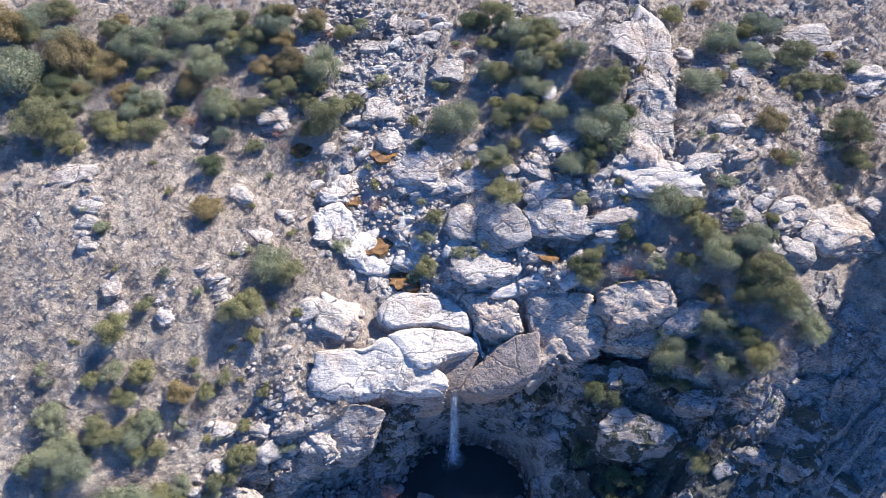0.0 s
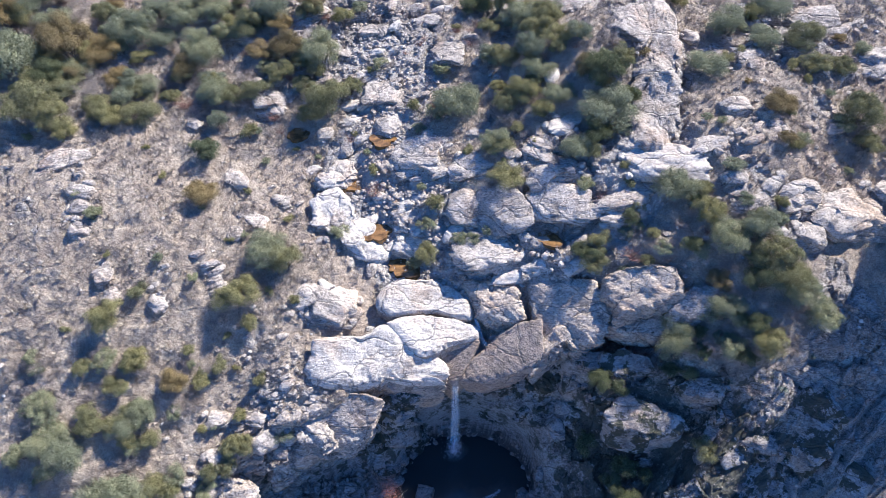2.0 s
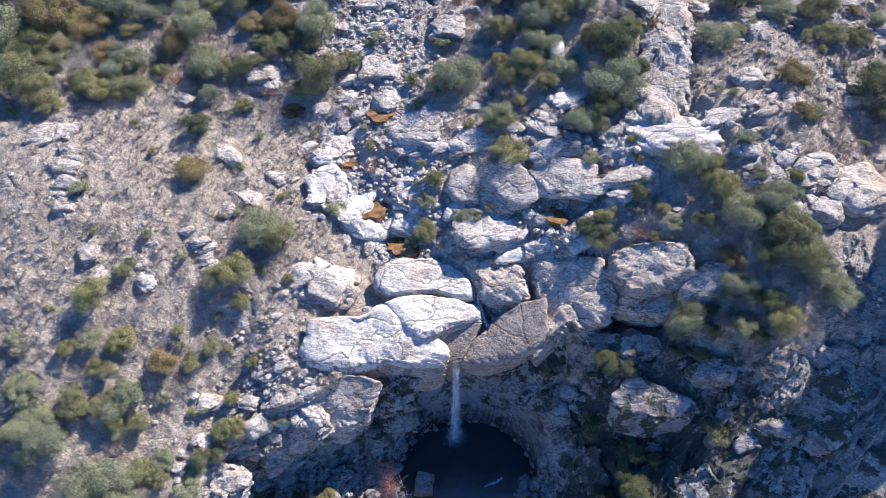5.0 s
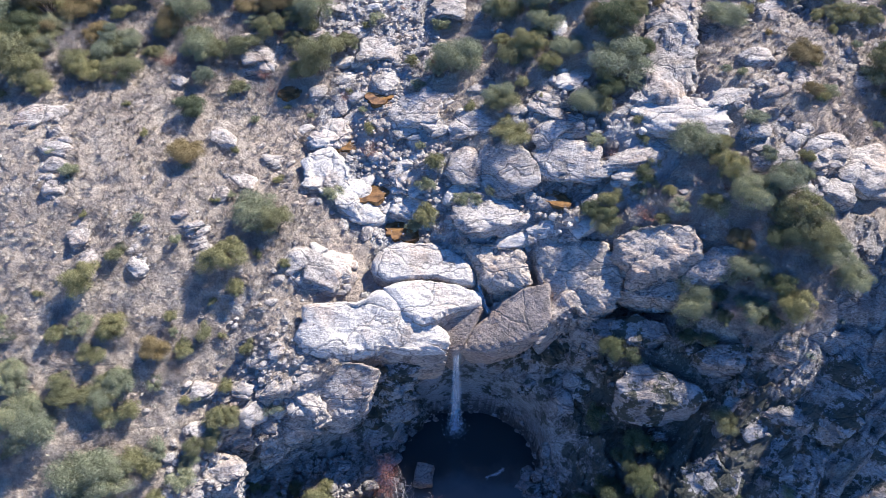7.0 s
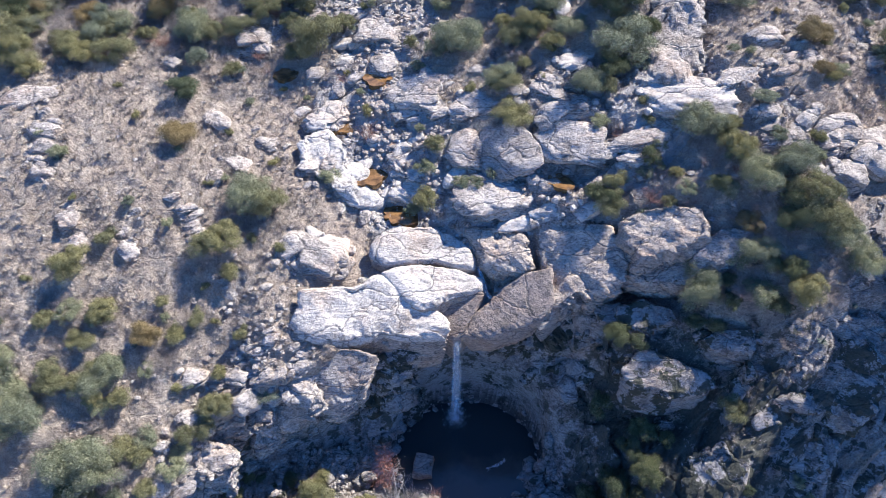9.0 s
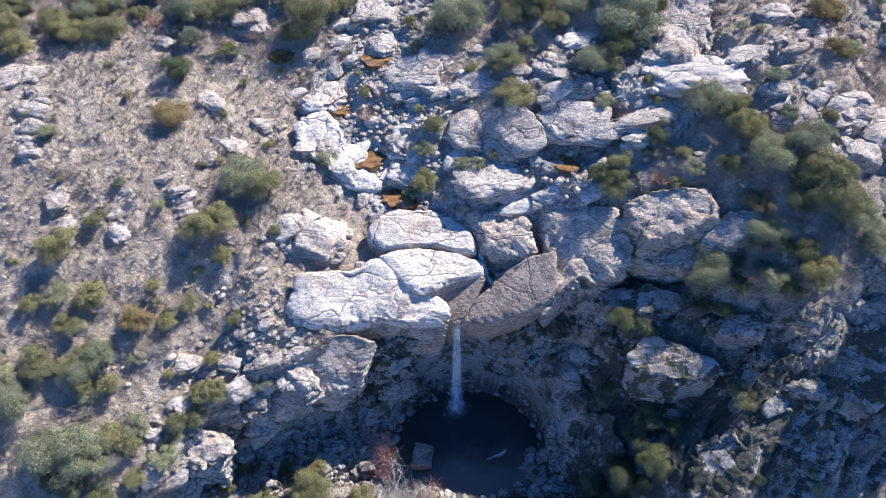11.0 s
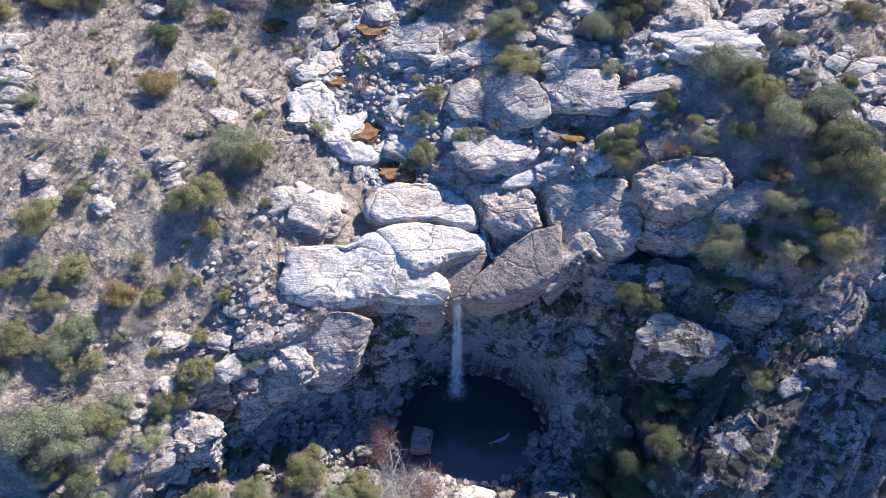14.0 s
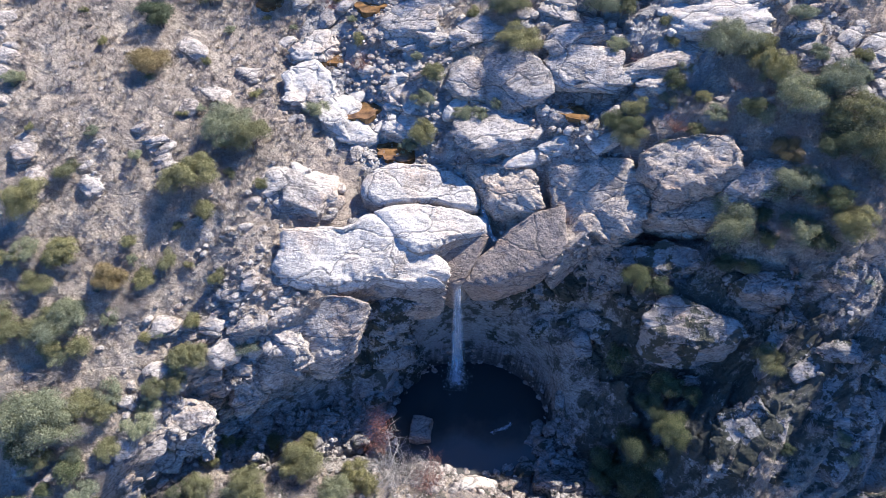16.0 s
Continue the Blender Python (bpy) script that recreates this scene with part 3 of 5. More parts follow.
# ---- water ----
def water_sheet(name, x, y, rx, ry, z, material, label, seed=0, turn=0.0, points=48):
    """A flat sheet of water with an uneven shore and a body below it."""
    a = np.linspace(0, 2 * math.pi, points, endpoint=False)
    r = 1 + (0.35 if rx > 3 else 0.8) * fbm(np.cos(a) * 1.3 + seed * 5, np.sin(a) * 1.3, 1.0, 3, seed)
    c, s = math.cos(radians(turn)), math.sin(radians(turn))
    u, v = r * rx * np.cos(a), r * ry * np.sin(a)
    ring = np.column_stack([x + c * u - s * v, y + s * u + c * v])
    bm = bmesh.new()
    up = [bm.verts.new((*p, z)) for p in ring]
    low = [bm.verts.new((*p, z - 0.4)) for p in ring]
    bm.faces.new(up)
    for k in range(points):
        bm.faces.new((up[k - 1], low[k - 1], low[k], up[k]))
    data = bpy.data.meshes.new(name)
    bm.normal_update()
    bm.to_mesh(data)
    bm.free()
    data.materials.append(material)
    return tagged(new(name, data), label, "water", kind="structure")


water_sheet("water", 0.9, -3.0, 6.0, 4.9, 0.0, POOL_WATER, "dark still plunge pool in the shade under the falls")


def waterfall():
    root = tagged(new("waterfall"), "thin white waterfall dropping free into the dark pool", "waterfall")
    root.location = (0.05, 0.15, 0.0)
    rng = np.random.default_rng(4)
    verts, faces = [], []
    for k in range(70):
        side, out = rng.normal(0, 0.15), rng.normal(0, 0.10)
        wide = rng.uniform(0.010, 0.034)
        start, end = rng.uniform(0, 0.35) ** 2 * 2, rng.uniform(0.6, 1.0)
        sway = rng.uniform(0, 6.3)
        first = len(verts)
        for q in np.linspace(start, end, 26):
            z = 9.75 * (1 - q)
            spread = 0.85 + 0.35 * q + 1.0 * q ** 3
            cx = side * spread + 0.05 * math.sin(5 * q + sway) * q
            cy = -0.15 - 0.75 * math.sqrt(q) * 0.55 + out * spread
            w = wide * (0.8 + 0.6 * q)
            verts += [(cx - w, cy, z), (cx + w, cy - 0.03, z)]
        for n in range(25):
            a = first + 2 * n
            faces.append((a, a + 1, a + 3, a + 2))
    mesh_object("stream", verts, faces, FALL_WATER, root)
    drops, tris = [], []
    for k in range(2600):
        q = rng.uniform(0, 1) ** 2.2
        a, r = rng.uniform(0, 6.3), abs(rng.normal(0, 0.50)) * (1 - 0.6 * q)
        p = np.array((r * math.cos(a), -0.55 + r * math.sin(a), 0.02 + 2.6 * q))
        s = rng.uniform(0.012, 0.04)
        first = len(drops)
        drops += [p + s * rng.normal(size=3) for _ in range(3)]
        tris.append((first, first + 1, first + 2))
    mesh_object("spray", drops, tris, FOAM, root, "white spray at the foot of the fall", False)


waterfall()


# ---- plants ----
def tube(points, radii, sides=5):
    """Verts and quads of a tapering limb."""
    pts = np.array(points, float)
    verts, faces = [], []
    for k, p in enumerate(pts):
        t = pts[min(k + 1, len(pts) - 1)] - pts[max(k - 1, 0)]
        t /= np.linalg.norm(t) + 1e-9
        u = np.cross(t, (0.3, 0.9, 0.2))
        u /= np.linalg.norm(u) + 1e-9
        w = np.cross(t, u)
        for n in range(sides):
            a = 2 * math.pi * n / sides
            verts.append(p + radii[k] * (math.cos(a) * u + math.sin(a) * w))
    for k in range(len(pts) - 1):
        for n in range(sides):
            a, b = k * sides + n, k * sides + (n + 1) % sides
            faces.append((a, b, b + sides, a + sides))
    return verts, faces


def limbs(rng, count, reach, height, thick, twigs=0, wander=0.25, sides=4):
    """A cluster of limbs from the root, forking into twigs."""
    verts, faces = [], []

    def add(points, radii, sides):
        v, f = tube(points, radii, sides)
        base = len(verts)
        verts.extend(v)
        faces.extend([tuple(base + q for q in face) for face in f])

    for k in range(count):
        a = 2 * math.pi * (k + rng.uniform(0, 0.7)) / count
        r, h = reach * rng.uniform(0.45, 1.0), height * rng.uniform(0.65, 1.0)
        path = [np.array((0.05 * math.cos(a), 0.05 * math.sin(a), -0.3))]
        for q in (0.25, 0.5, 0.75, 1.0):
            path.append(np.array((r * q * math.cos(a), r * q * math.sin(a), h * q ** 0.8)) + rng.normal(0, wander * reach * 0.3 * q, 3))
        add(path, [thick, thick * 0.8, thick * 0.6, thick * 0.4, thick * 0.2], sides)
        for t in range(twigs):
            q = rng.integers(1, 5)
            start = path[q] * rng.uniform(0.75, 1.0)
            way = rng.normal(0, 1, 3)
            way[2] = abs(way[2]) * 0.8
            way = way / np.linalg.norm(way) * reach * rng.uniform(0.25, 0.55)
            bend = np.cumsum(rng.normal(0, 0.10 * reach, (3, 3)), 0)
            add([start, start + 0.33 * way + bend[0], start + 0.66 * way + bend[1], start + way + bend[2]], [thick * 0.3, thick * 0.22, thick * 0.15, thick * 0.07], 3)
    return verts, faces


def crown_mesh(rng, lobes, leaves, leaf, flat=0.78, low=0.05):
    """Leaves in clumps over a lumpy dome one metre in radius."""
    centres, radii = [], []
    for k in range(lobes):
        a, r = rng.uniform(0, 2 * math.pi), math.sqrt(rng.uniform(0.0, 1.0)) * 0.70
        z = low + 0.10 + (1 - r * r) ** 0.5 * flat * rng.uniform(0.25, 1.0)
        centres.append((r * math.cos(a) * rng.uniform(0.85, 1.15), r * math.sin(a) * rng.uniform(0.85, 1.15), z))
        radii.append(rng.uniform(0.20, 0.40))
    centres, radii = np.array(centres), np.array(radii)
    pick = rng.choice(lobes, leaves, p=radii ** 2 / (radii ** 2).sum())
    way = rng.normal(size=(leaves, 3))
    way /= np.linalg.norm(way, axis=1)[:, None]
    way[:, 2] = np.where(way[:, 2] < -0.3, -way[:, 2], way[:, 2])
    dist = radii[pick] * (1 - 0.5 * rng.uniform(0, 1, leaves) ** 2.2) * rng.uniform(0.85, 1.18, leaves)
    p = centres[pick] + way * dist[:, None] * np.array((1, 1, 0.85))
    n = way + rng.normal(0, 0.55, (leaves, 3))
    n /= np.linalg.norm(n, axis=1)[:, None]
    u = np.cross(n, rng.normal(size=(leaves, 3)))
    u /= np.linalg.norm(u, axis=1)[:, None]
    w = np.cross(n, u)
    s = (leaf * rng.uniform(0.6, 1.4, leaves))[:, None]
    verts = np.stack([p - u * s, p + w * s * 0.8, p + u * s], 1).reshape(-1, 3)
    return verts, np.arange(3 * leaves).reshape(-1, 3)


SHRUB_WORDS = {
    "olive_oak": ("rounded olive-green scrub oak on the dry slope", "shrub", "scrub oaks"),
    "sage_oak": ("grey-green scrub oak with a ragged crown", "shrub", "scrub oaks"),
    "rusty_oak": ("scrub oak with browned rusty-olive leaves", "shrub", "scrub oaks"),
    "dark_juniper": ("dense dark green juniper bush among rocks", "shrub", "junipers"),
    "grey_brush": ("leafless grey thicket of thin twigs", "bare shrub", "bare shrubs"),
    "red_brush": ("leafless reddish brush of thin twigs", "bare shrub", "bare shrubs"),
}
SHRUBS, SHRUB_COUNT = {}, [0]


def shrub_model(kind, variant):
    rng = np.random.default_rng(900 + 31 * variant + sum(map(ord, kind)))
    words = SHRUB_WORDS[kind]
    root = tagged(new(kind), *words)
    if kind in LEAVES:
        v, f = limbs(rng, 5, 0.62, 0.7, 0.045, 2)
        mesh_object("trunk", v, f, BARK, root)
        v, f = crown_mesh(rng, int(rng.integers(18, 28)), *((17000, 0.025) if variant < 4 else (6500, 0.039)), 0.78 + 0.12 * (variant % 3))
        mesh_object("crown", v, f, LEAVES[kind], root, smooth=False)
    else:
        v, f = limbs(rng, 15, 0.85, 0.75, 0.018, 22, 0.6, 3) if variant < 4 else limbs(rng, 12, 0.85, 0.75, 0.024, 13, 0.6, 3)
        mesh_object("bare_crown", v, f, GREY_TWIGS if kind == "grey_brush" else RED_TWIGS, root)
    return root


def shrub(kind, x, y, radius, tall=None):
    """A bush of that crown radius, rooted in the ground."""
    SHRUB_COUNT[0] += 1
    radius *= 1.2
    n = SHRUB_COUNT[0]
    variant = n % (3 if kind in ("olive_oak", "sage_oak") else 2) + (4 if radius < 1.15 else 0)
    turn = (n * 137.5) % 360
    tall = tall or radius * (0.95 + 0.2 * math.sin(n * 2.3))
    m = pose(x, y, height_smooth(x, y) - 0.12 * radius, 0, 0, turn) @ Matrix.Diagonal((radius, radius * (0.9 + 0.12 * math.cos(n * 1.7)), tall, 1))
    if (kind, variant) not in SHRUBS:
        SHRUBS[kind, variant] = shrub_model(kind, variant)
        SHRUBS[kind, variant].matrix_basis = m
        return SHRUBS[kind, variant]
    source = SHRUBS[kind, variant]
    ob = copy_thing(source, m)
    ob.matrix_basis = m
    return ob


# ---- bushes ----
shrub("rusty_oak", -40.7, 29.0, 2.50)
shrub("sage_oak", -39.1, 30.6, 1.98)
shrub("sage_oak", -37.9, 23.6, 2.76)
shrub("sage_oak", -39.9, 25.3, 2.03)
shrub("olive_oak", -36.3, 24.9, 1.23)
shrub("rusty_oak", -33.8, 25.8, 2.55)
shrub("rusty_oak", -31.0, 25.4, 1.78)
shrub("sage_oak", -35.8, 28.7, 1.52)
shrub("sage_oak", -28.5, 27.4, 2.26)
shrub("sage_oak", -27.5, 30.5, 1.53)
shrub("olive_oak", -31.6, 29.8, 1.37)
shrub("sage_oak", -24.6, 29.9, 1.80)
shrub("grey_brush", -25.5, 27.0, 1.52)
shrub("sage_oak", -22.4, 26.1, 1.82)
shrub("grey_brush", -24.2, 24.8, 1.36)
shrub("olive_oak", -27.6, 25.5, 1.05)
shrub("sage_oak", -29.4, 26.2, 0.71)
shrub("sage_oak", -32.6, 23.9, 1.42)
shrub("grey_brush", -30.7, 23.3, 1.39)
shrub("dark_juniper", -34.5, 22.2, 1.65)
shrub("dark_juniper", -36.3, 21.5, 1.07)
shrub("olive_oak", -34.5, 18.8, 2.17)
shrub("olive_oak", -32.4, 17.7, 1.55)
shrub("olive_oak", -32.8, 21.9, 1.51)
shrub("grey_brush", -30.5, 21.0, 1.70)
shrub("rusty_oak", -29.2, 23.1, 1.26)
shrub("olive_oak", -29.4, 19.5, 1.66)
shrub("sage_oak", -28.1, 20.5, 1.22)
shrub("olive_oak", -27.1, 22.1, 1.23)
shrub("olive_oak", -26.0, 19.1, 1.51)
shrub("olive_oak", -28.3, 18.1, 1.30)
shrub("olive_oak", -31.5, 16.8, 1.09)
shrub("grey_brush", -25.9, 22.9, 1.24)
shrub("olive_oak", -23.8, 23.7, 1.01)
shrub("olive_oak", -24.3, 21.6, 0.99)
shrub("red_brush", -22.8, 20.5, 0.96)
shrub("sage_oak", -21.4, 30.8, 1.78)
shrub("sage_oak", -20.8, 28.6, 1.16)
shrub("sage_oak", -16.7, 30.0, 1.73)
shrub("rusty_oak", -17.0, 26.1, 1.44)
shrub("rusty_oak", -14.7, 26.2, 1.53)
shrub("olive_oak", -15.1, 23.5, 1.28)
shrub("sage_oak", -16.5, 24.5, 0.87)
shrub("sage_oak", -20.5, 21.2, 1.38)
shrub("olive_oak", -19.0, 21.5, 1.06)
shrub("grey_brush", -22.1, 22.8, 1.31)
shrub("sage_oak", -19.9, 19.0, 0.93)
shrub("grey_brush", -19.0, 19.8, 0.78)
shrub("dark_juniper", -20.0, 15.7, 1.40)
shrub("olive_oak", -17.2, 18.3, 0.81)
shrub("grey_brush", -16.8, 16.9, 0.90)
shrub("grey_brush", -15.5, 18.8, 0.86)
shrub("sage_oak", -11.6, 25.7, 1.83)
shrub("sage_oak", -13.1, 26.0, 1.30)
shrub("olive_oak", -10.1, 29.9, 1.01)
shrub("sage_oak", -8.7, 31.5, 0.80)
shrub("sage_oak", -6.5, 25.1, 0.85)
shrub("olive_oak", -10.7, 20.7, 2.04)
shrub("olive_oak", -9.0, 22.8, 1.04)
shrub("olive_oak", -12.3, 20.3, 1.12)
shrub("grey_brush", -7.9, 18.9, 0.89)
shrub("grey_brush", -9.9, 18.7, 1.19)
shrub("sage_oak", -1.2, 24.1, 0.73)
shrub("sage_oak", -0.2, 19.6, 1.96)
shrub("sage_oak", 1.2, 20.9, 1.19)
shrub("sage_oak", -1.5, 19.5, 0.88)
shrub("sage_oak", -2.9, 18.2, 0.58)
shrub("dark_juniper", 2.0, 31.3, 1.59)
shrub("olive_oak", 4.2, 31.5, 1.71)
shrub("sage_oak", 6.0, 28.7, 1.87)
shrub("olive_oak", 8.1, 28.4, 1.53)
shrub("olive_oak", 7.1, 26.3, 1.38)
shrub("olive_oak", 3.1, 28.3, 1.09)
shrub("olive_oak", 4.0, 24.1, 1.34)
shrub("olive_oak", 4.1, 19.3, 1.26)
shrub("olive_oak", 3.7, 21.3, 0.80)
shrub("sage_oak", 6.4, 24.0, 1.23)
shrub("sage_oak", 7.0, 21.8, 1.30)
shrub("olive_oak", 8.7, 23.4, 0.92)
shrub("olive_oak", 5.9, 19.4, 1.07)
shrub("sage_oak", 8.4, 19.3, 1.36)
shrub("sage_oak", 10.4, 24.2, 1.13)
shrub("rusty_oak", 10.3, 20.9, 1.09)
shrub("olive_oak", 7.0, 17.8, 0.43)
shrub("sage_oak", 9.1, 14.1, 1.28)
shrub("grey_brush", 2.6, 14.9, 0.92)
shrub("olive_oak", 4.9, 16.8, 0.71)
shrub("olive_oak", 10.4, 13.9, 0.83)
shrub("dark_juniper", 6.5, 20.7, 0.79)
shrub("dark_juniper", 11.8, 20.2, 2.07)
shrub("olive_oak", 13.4, 21.0, 1.20)
shrub("sage_oak", 12.2, 17.2, 2.21)
shrub("dark_juniper", 11.0, 15.2, 1.31)
shrub("dark_juniper", 14.1, 18.5, 0.88)
shrub("sage_oak", 13.3, 15.8, 0.95)
shrub("olive_oak", 20.1, 30.5, 1.06)
shrub("sage_oak", 23.7, 26.3, 1.83)
shrub("sage_oak", 27.5, 28.5, 1.68)
shrub("olive_oak", 26.1, 27.8, 0.88)
shrub("sage_oak", 26.2, 24.2, 1.47)
shrub("olive_oak", 29.2, 23.9, 1.72)
shrub("grey_brush", 32.5, 29.1, 0.81)
shrub("sage_oak", 20.7, 21.8, 1.70)
shrub("olive_oak", 22.7, 22.6, 0.65)
shrub("olive_oak", 23.8, 23.3, 0.55)
shrub("olive_oak", 29.0, 20.7, 1.33)
shrub("olive_oak", 31.2, 20.7, 0.96)
shrub("rusty_oak", 24.8, 16.0, 1.41)
shrub("sage_oak", 34.0, 23.5, 1.01)
shrub("olive_oak", 31.2, 16.0, 1.73)
shrub("sage_oak", 29.9, 15.4, 0.95)
shrub("olive_oak", 31.2, 13.7, 1.16)
shrub("olive_oak", 28.0, 19.2, 0.54)
shrub("rusty_oak", -19.7, 12.0, 1.54)
shrub("sage_oak", -27.0, 9.3, 0.59)
shrub("grey_brush", -23.5, 11.6, 0.83)
shrub("sage_oak", -14.2, 7.9, 1.81)
shrub("olive_oak", -12.7, 7.0, 1.25)
shrub("olive_oak", -15.8, 4.3, 1.60)
shrub("olive_oak", -14.9, 2.8, 0.79)
shrub("olive_oak", -24.6, 2.3, 1.30)
shrub("olive_oak", -22.9, 4.3, 0.79)
shrub("olive_oak", -11.9, 4.6, 0.48)
shrub("red_brush", -6.4, 13.3, 0.93)
shrub("sage_oak", -9.1, 10.3, 0.82)
shrub("olive_oak", -2.2, 8.4, 0.98)
shrub("olive_oak", -1.6, 11.7, 0.81)
shrub("sage_oak", -2.7, 13.3, 0.46)
shrub("grey_brush", -1.0, 7.6, 0.66)
shrub("grey_brush", 0.1, 7.0, 0.88)
shrub("sage_oak", 0.3, 9.1, 0.71)
shrub("sage_oak", 1.4, 8.9, 0.57)
shrub("olive_oak", 3.8, 12.7, 1.44)
shrub("olive_oak", 2.2, 11.5, 0.36)
shrub("grey_brush", 6.8, 9.0, 0.66)
shrub("grey_brush", -7.6, 7.0, 0.71)
shrub("grey_brush", -7.2, 3.9, 0.39)
shrub("sage_oak", 16.6, 10.3, 1.45)
shrub("olive_oak", 18.0, 9.8, 0.82)
shrub("olive_oak", -22.7, -0.4, 0.77)
shrub("olive_oak", -24.9, -0.1, 0.63)
shrub("olive_oak", -26.0, -0.6, 0.79)
shrub("olive_oak", -13.9, -0.5, 0.64)
shrub("olive_oak", -19.1, 1.0, 0.49)
shrub("rusty_oak", -19.7, -1.0, 1.12)
shrub("grey_brush", -18.3, -2.0, 0.96)
shrub("sage_oak", -22.8, -3.6, 1.29)
shrub("sage_oak", -21.4, -3.2, 0.90)
shrub("olive_oak", -23.9, -3.8, 0.92)
shrub("sage_oak", -19.7, -2.7, 0.63)
shrub("grey_brush", -21.6, 2.2, 0.77)
shrub("sage_oak", -23.6, -7.9, 1.38)
shrub("sage_oak", -21.5, -8.0, 1.50)
shrub("olive_oak", -19.4, -7.3, 0.81)
shrub("sage_oak", -12.4, -3.4, 0.71)
shrub("olive_oak", -20.9, -4.5, 0.75)
shrub("olive_oak", -25.1, -4.1, 0.86)
shrub("sage_oak", -22.0, -4.9, 0.68)
shrub("grey_brush", -16.6, -9.5, 1.01)
shrub("olive_oak", -12.5, -8.7, 1.07)
shrub("sage_oak", -13.0, -9.3, 0.84)
shrub("olive_oak", -9.5, -7.6, 1.30)
shrub("grey_brush", -14.2, -9.2, 0.77)
shrub("olive_oak", -6.3, -7.8, 0.99)
shrub("sage_oak", -7.2, -8.9, 0.98)
shrub("grey_brush", -8.8, -8.9, 0.91)
shrub("grey_brush", -3.8, -8.9, 0.74)
shrub("dark_juniper", 8.9, -7.5, 0.85)


shrub("sage_oak", -27.8, -4.8, 1.55)
shrub("sage_oak", -26.5, -6.0, 1.50)
shrub("sage_oak", -28.5, -2.8, 1.15)
shrub("grey_brush", -20.4, -7.9, 1.50)
shrub("sage_oak", -22.3, -8.2, 1.70)


shrub("sage_oak", 15.9, 10.2, 1.43, 1.77)
shrub("dark_juniper", 17.2, 9.4, 0.65, 0.80)
shrub("olive_oak", 17.9, 8.0, 1.34, 1.65)
shrub("sage_oak", 19.0, 5.9, 1.45, 1.79)
shrub("sage_oak", 21.4, 6.3, 1.43, 1.76)
shrub("olive_oak", 13.5, 9.5, 0.63, 0.78)
shrub("dark_juniper", 12.9, 8.7, 0.87, 1.07)
shrub("olive_oak", 14.3, 7.3, 0.51, 0.63)
shrub("olive_oak", 10.6, 7.5, 0.94, 1.16)
shrub("dark_juniper", 10.0, 6.5, 0.99, 1.22)
shrub("dark_juniper", 9.2, 7.0, 0.83, 1.03)
shrub("olive_oak", 22.0, 4.3, 1.69, 2.08)
shrub("olive_oak", 22.9, 3.2, 1.41, 1.74)
shrub("dark_juniper", 20.7, 4.3, 0.87, 1.07)
shrub("olive_oak", 15.8, 4.0, 0.57, 0.71)
shrub("grey_brush", 13.5, 1.7, 0.84, 1.03)
shrub("dark_juniper", 16.9, 1.2, 0.60, 0.73)
shrub("grey_brush", 16.3, 7.6, 0.76, 0.94)
shrub("grey_brush", 15.4, 6.3, 0.61, 0.75)
shrub("olive_oak", 17.0, -4.8, 1.00, 1.23)
shrub("dark_juniper", 10.4, -0.4, 1.15, 1.42)
shrub("dark_juniper", 11.5, -1.2, 0.71, 0.87)
shrub("grey_brush", 16.9, -2.5, 0.74, 0.91)
shrub("dark_juniper", 9.6, -3.0, 0.94, 1.16)
shrub("grey_brush", 7.7, -2.7, 0.68, 0.84)
shrub("dark_juniper", 12.2, -4.8, 0.94, 1.16)
shrub("grey_brush", 14.2, -4.0, 0.68, 0.84)
shrub("dark_juniper", 10.5, -7.6, 1.62, 2.00)
shrub("dark_juniper", 12.1, -7.2, 1.25, 1.54)
shrub("dark_juniper", 8.9, -7.7, 1.47, 1.81)
shrub("dark_juniper", 10.6, -8.8, 1.44, 1.78)
shrub("dark_juniper", 11.2, -5.7, 1.00, 1.23)
shrub("grey_brush", 9.5, -5.3, 0.89, 1.09)
shrub("grey_brush", 8.7, -3.9, 0.75, 0.93)
shrub("grey_brush", 12.4, -3.4, 0.74, 0.92)
shrub("grey_brush", 8.1, -5.5, 0.77, 0.95)
shrub("dark_juniper", 13.5, -5.4, 0.60, 0.74)
shrub("grey_brush", 18.2, -4.1, 0.60, 0.74)
shrub("sage_oak", 20.4, -9.4, 0.55, 0.68)
shrub("sage_oak", 20.2, -8.7, 0.48, 0.59)
shrub("grey_brush", 18.7, -8.2, 0.60, 0.74)
shrub("grey_brush", 18.9, -7.2, 0.54, 0.66)
shrub("dark_juniper", 17.2, -9.1, 0.46, 0.57)


shrub("sage_oak", 18.5, 1.8, 1.38, 1.61)
shrub("sage_oak", 17.5, 2.1, 0.86, 1.00)
shrub("sage_oak", 15.6, 2.4, 1.32, 2.10)
shrub("sage_oak", 15.5, 0.5, 1.43, 2.35)
shrub("grey_brush", 15.1, 1.8, 1.00, 1.40)
shrub("sage_oak", 18.8, 0.1, 0.92, 1.08)
shrub("olive_oak", 21.1, -0.3, 1.26, 1.49)
shrub("dark_juniper", 20.3, 0.9, 0.93, 1.09)
shrub("dark_juniper", 19.6, -0.7, 0.80, 0.94)
shrub("grey_brush", 17.7, 0.5, 0.98, 1.16)
shrub("dark_juniper", 17.1, 0.0, 0.72, 0.85)
shrub("rusty_oak", 18.3, 3.8, 1.00, 1.17)
shrub("grey_brush", 19.5, 2.9, 0.86, 1.01)
shrub("grey_brush", 17.4, 4.5, 0.73, 0.86)
shrub("grey_brush", 16.1, 5.3, 0.80, 0.94)
shrub("grey_brush", 18.9, 4.6, 1.00, 1.17)
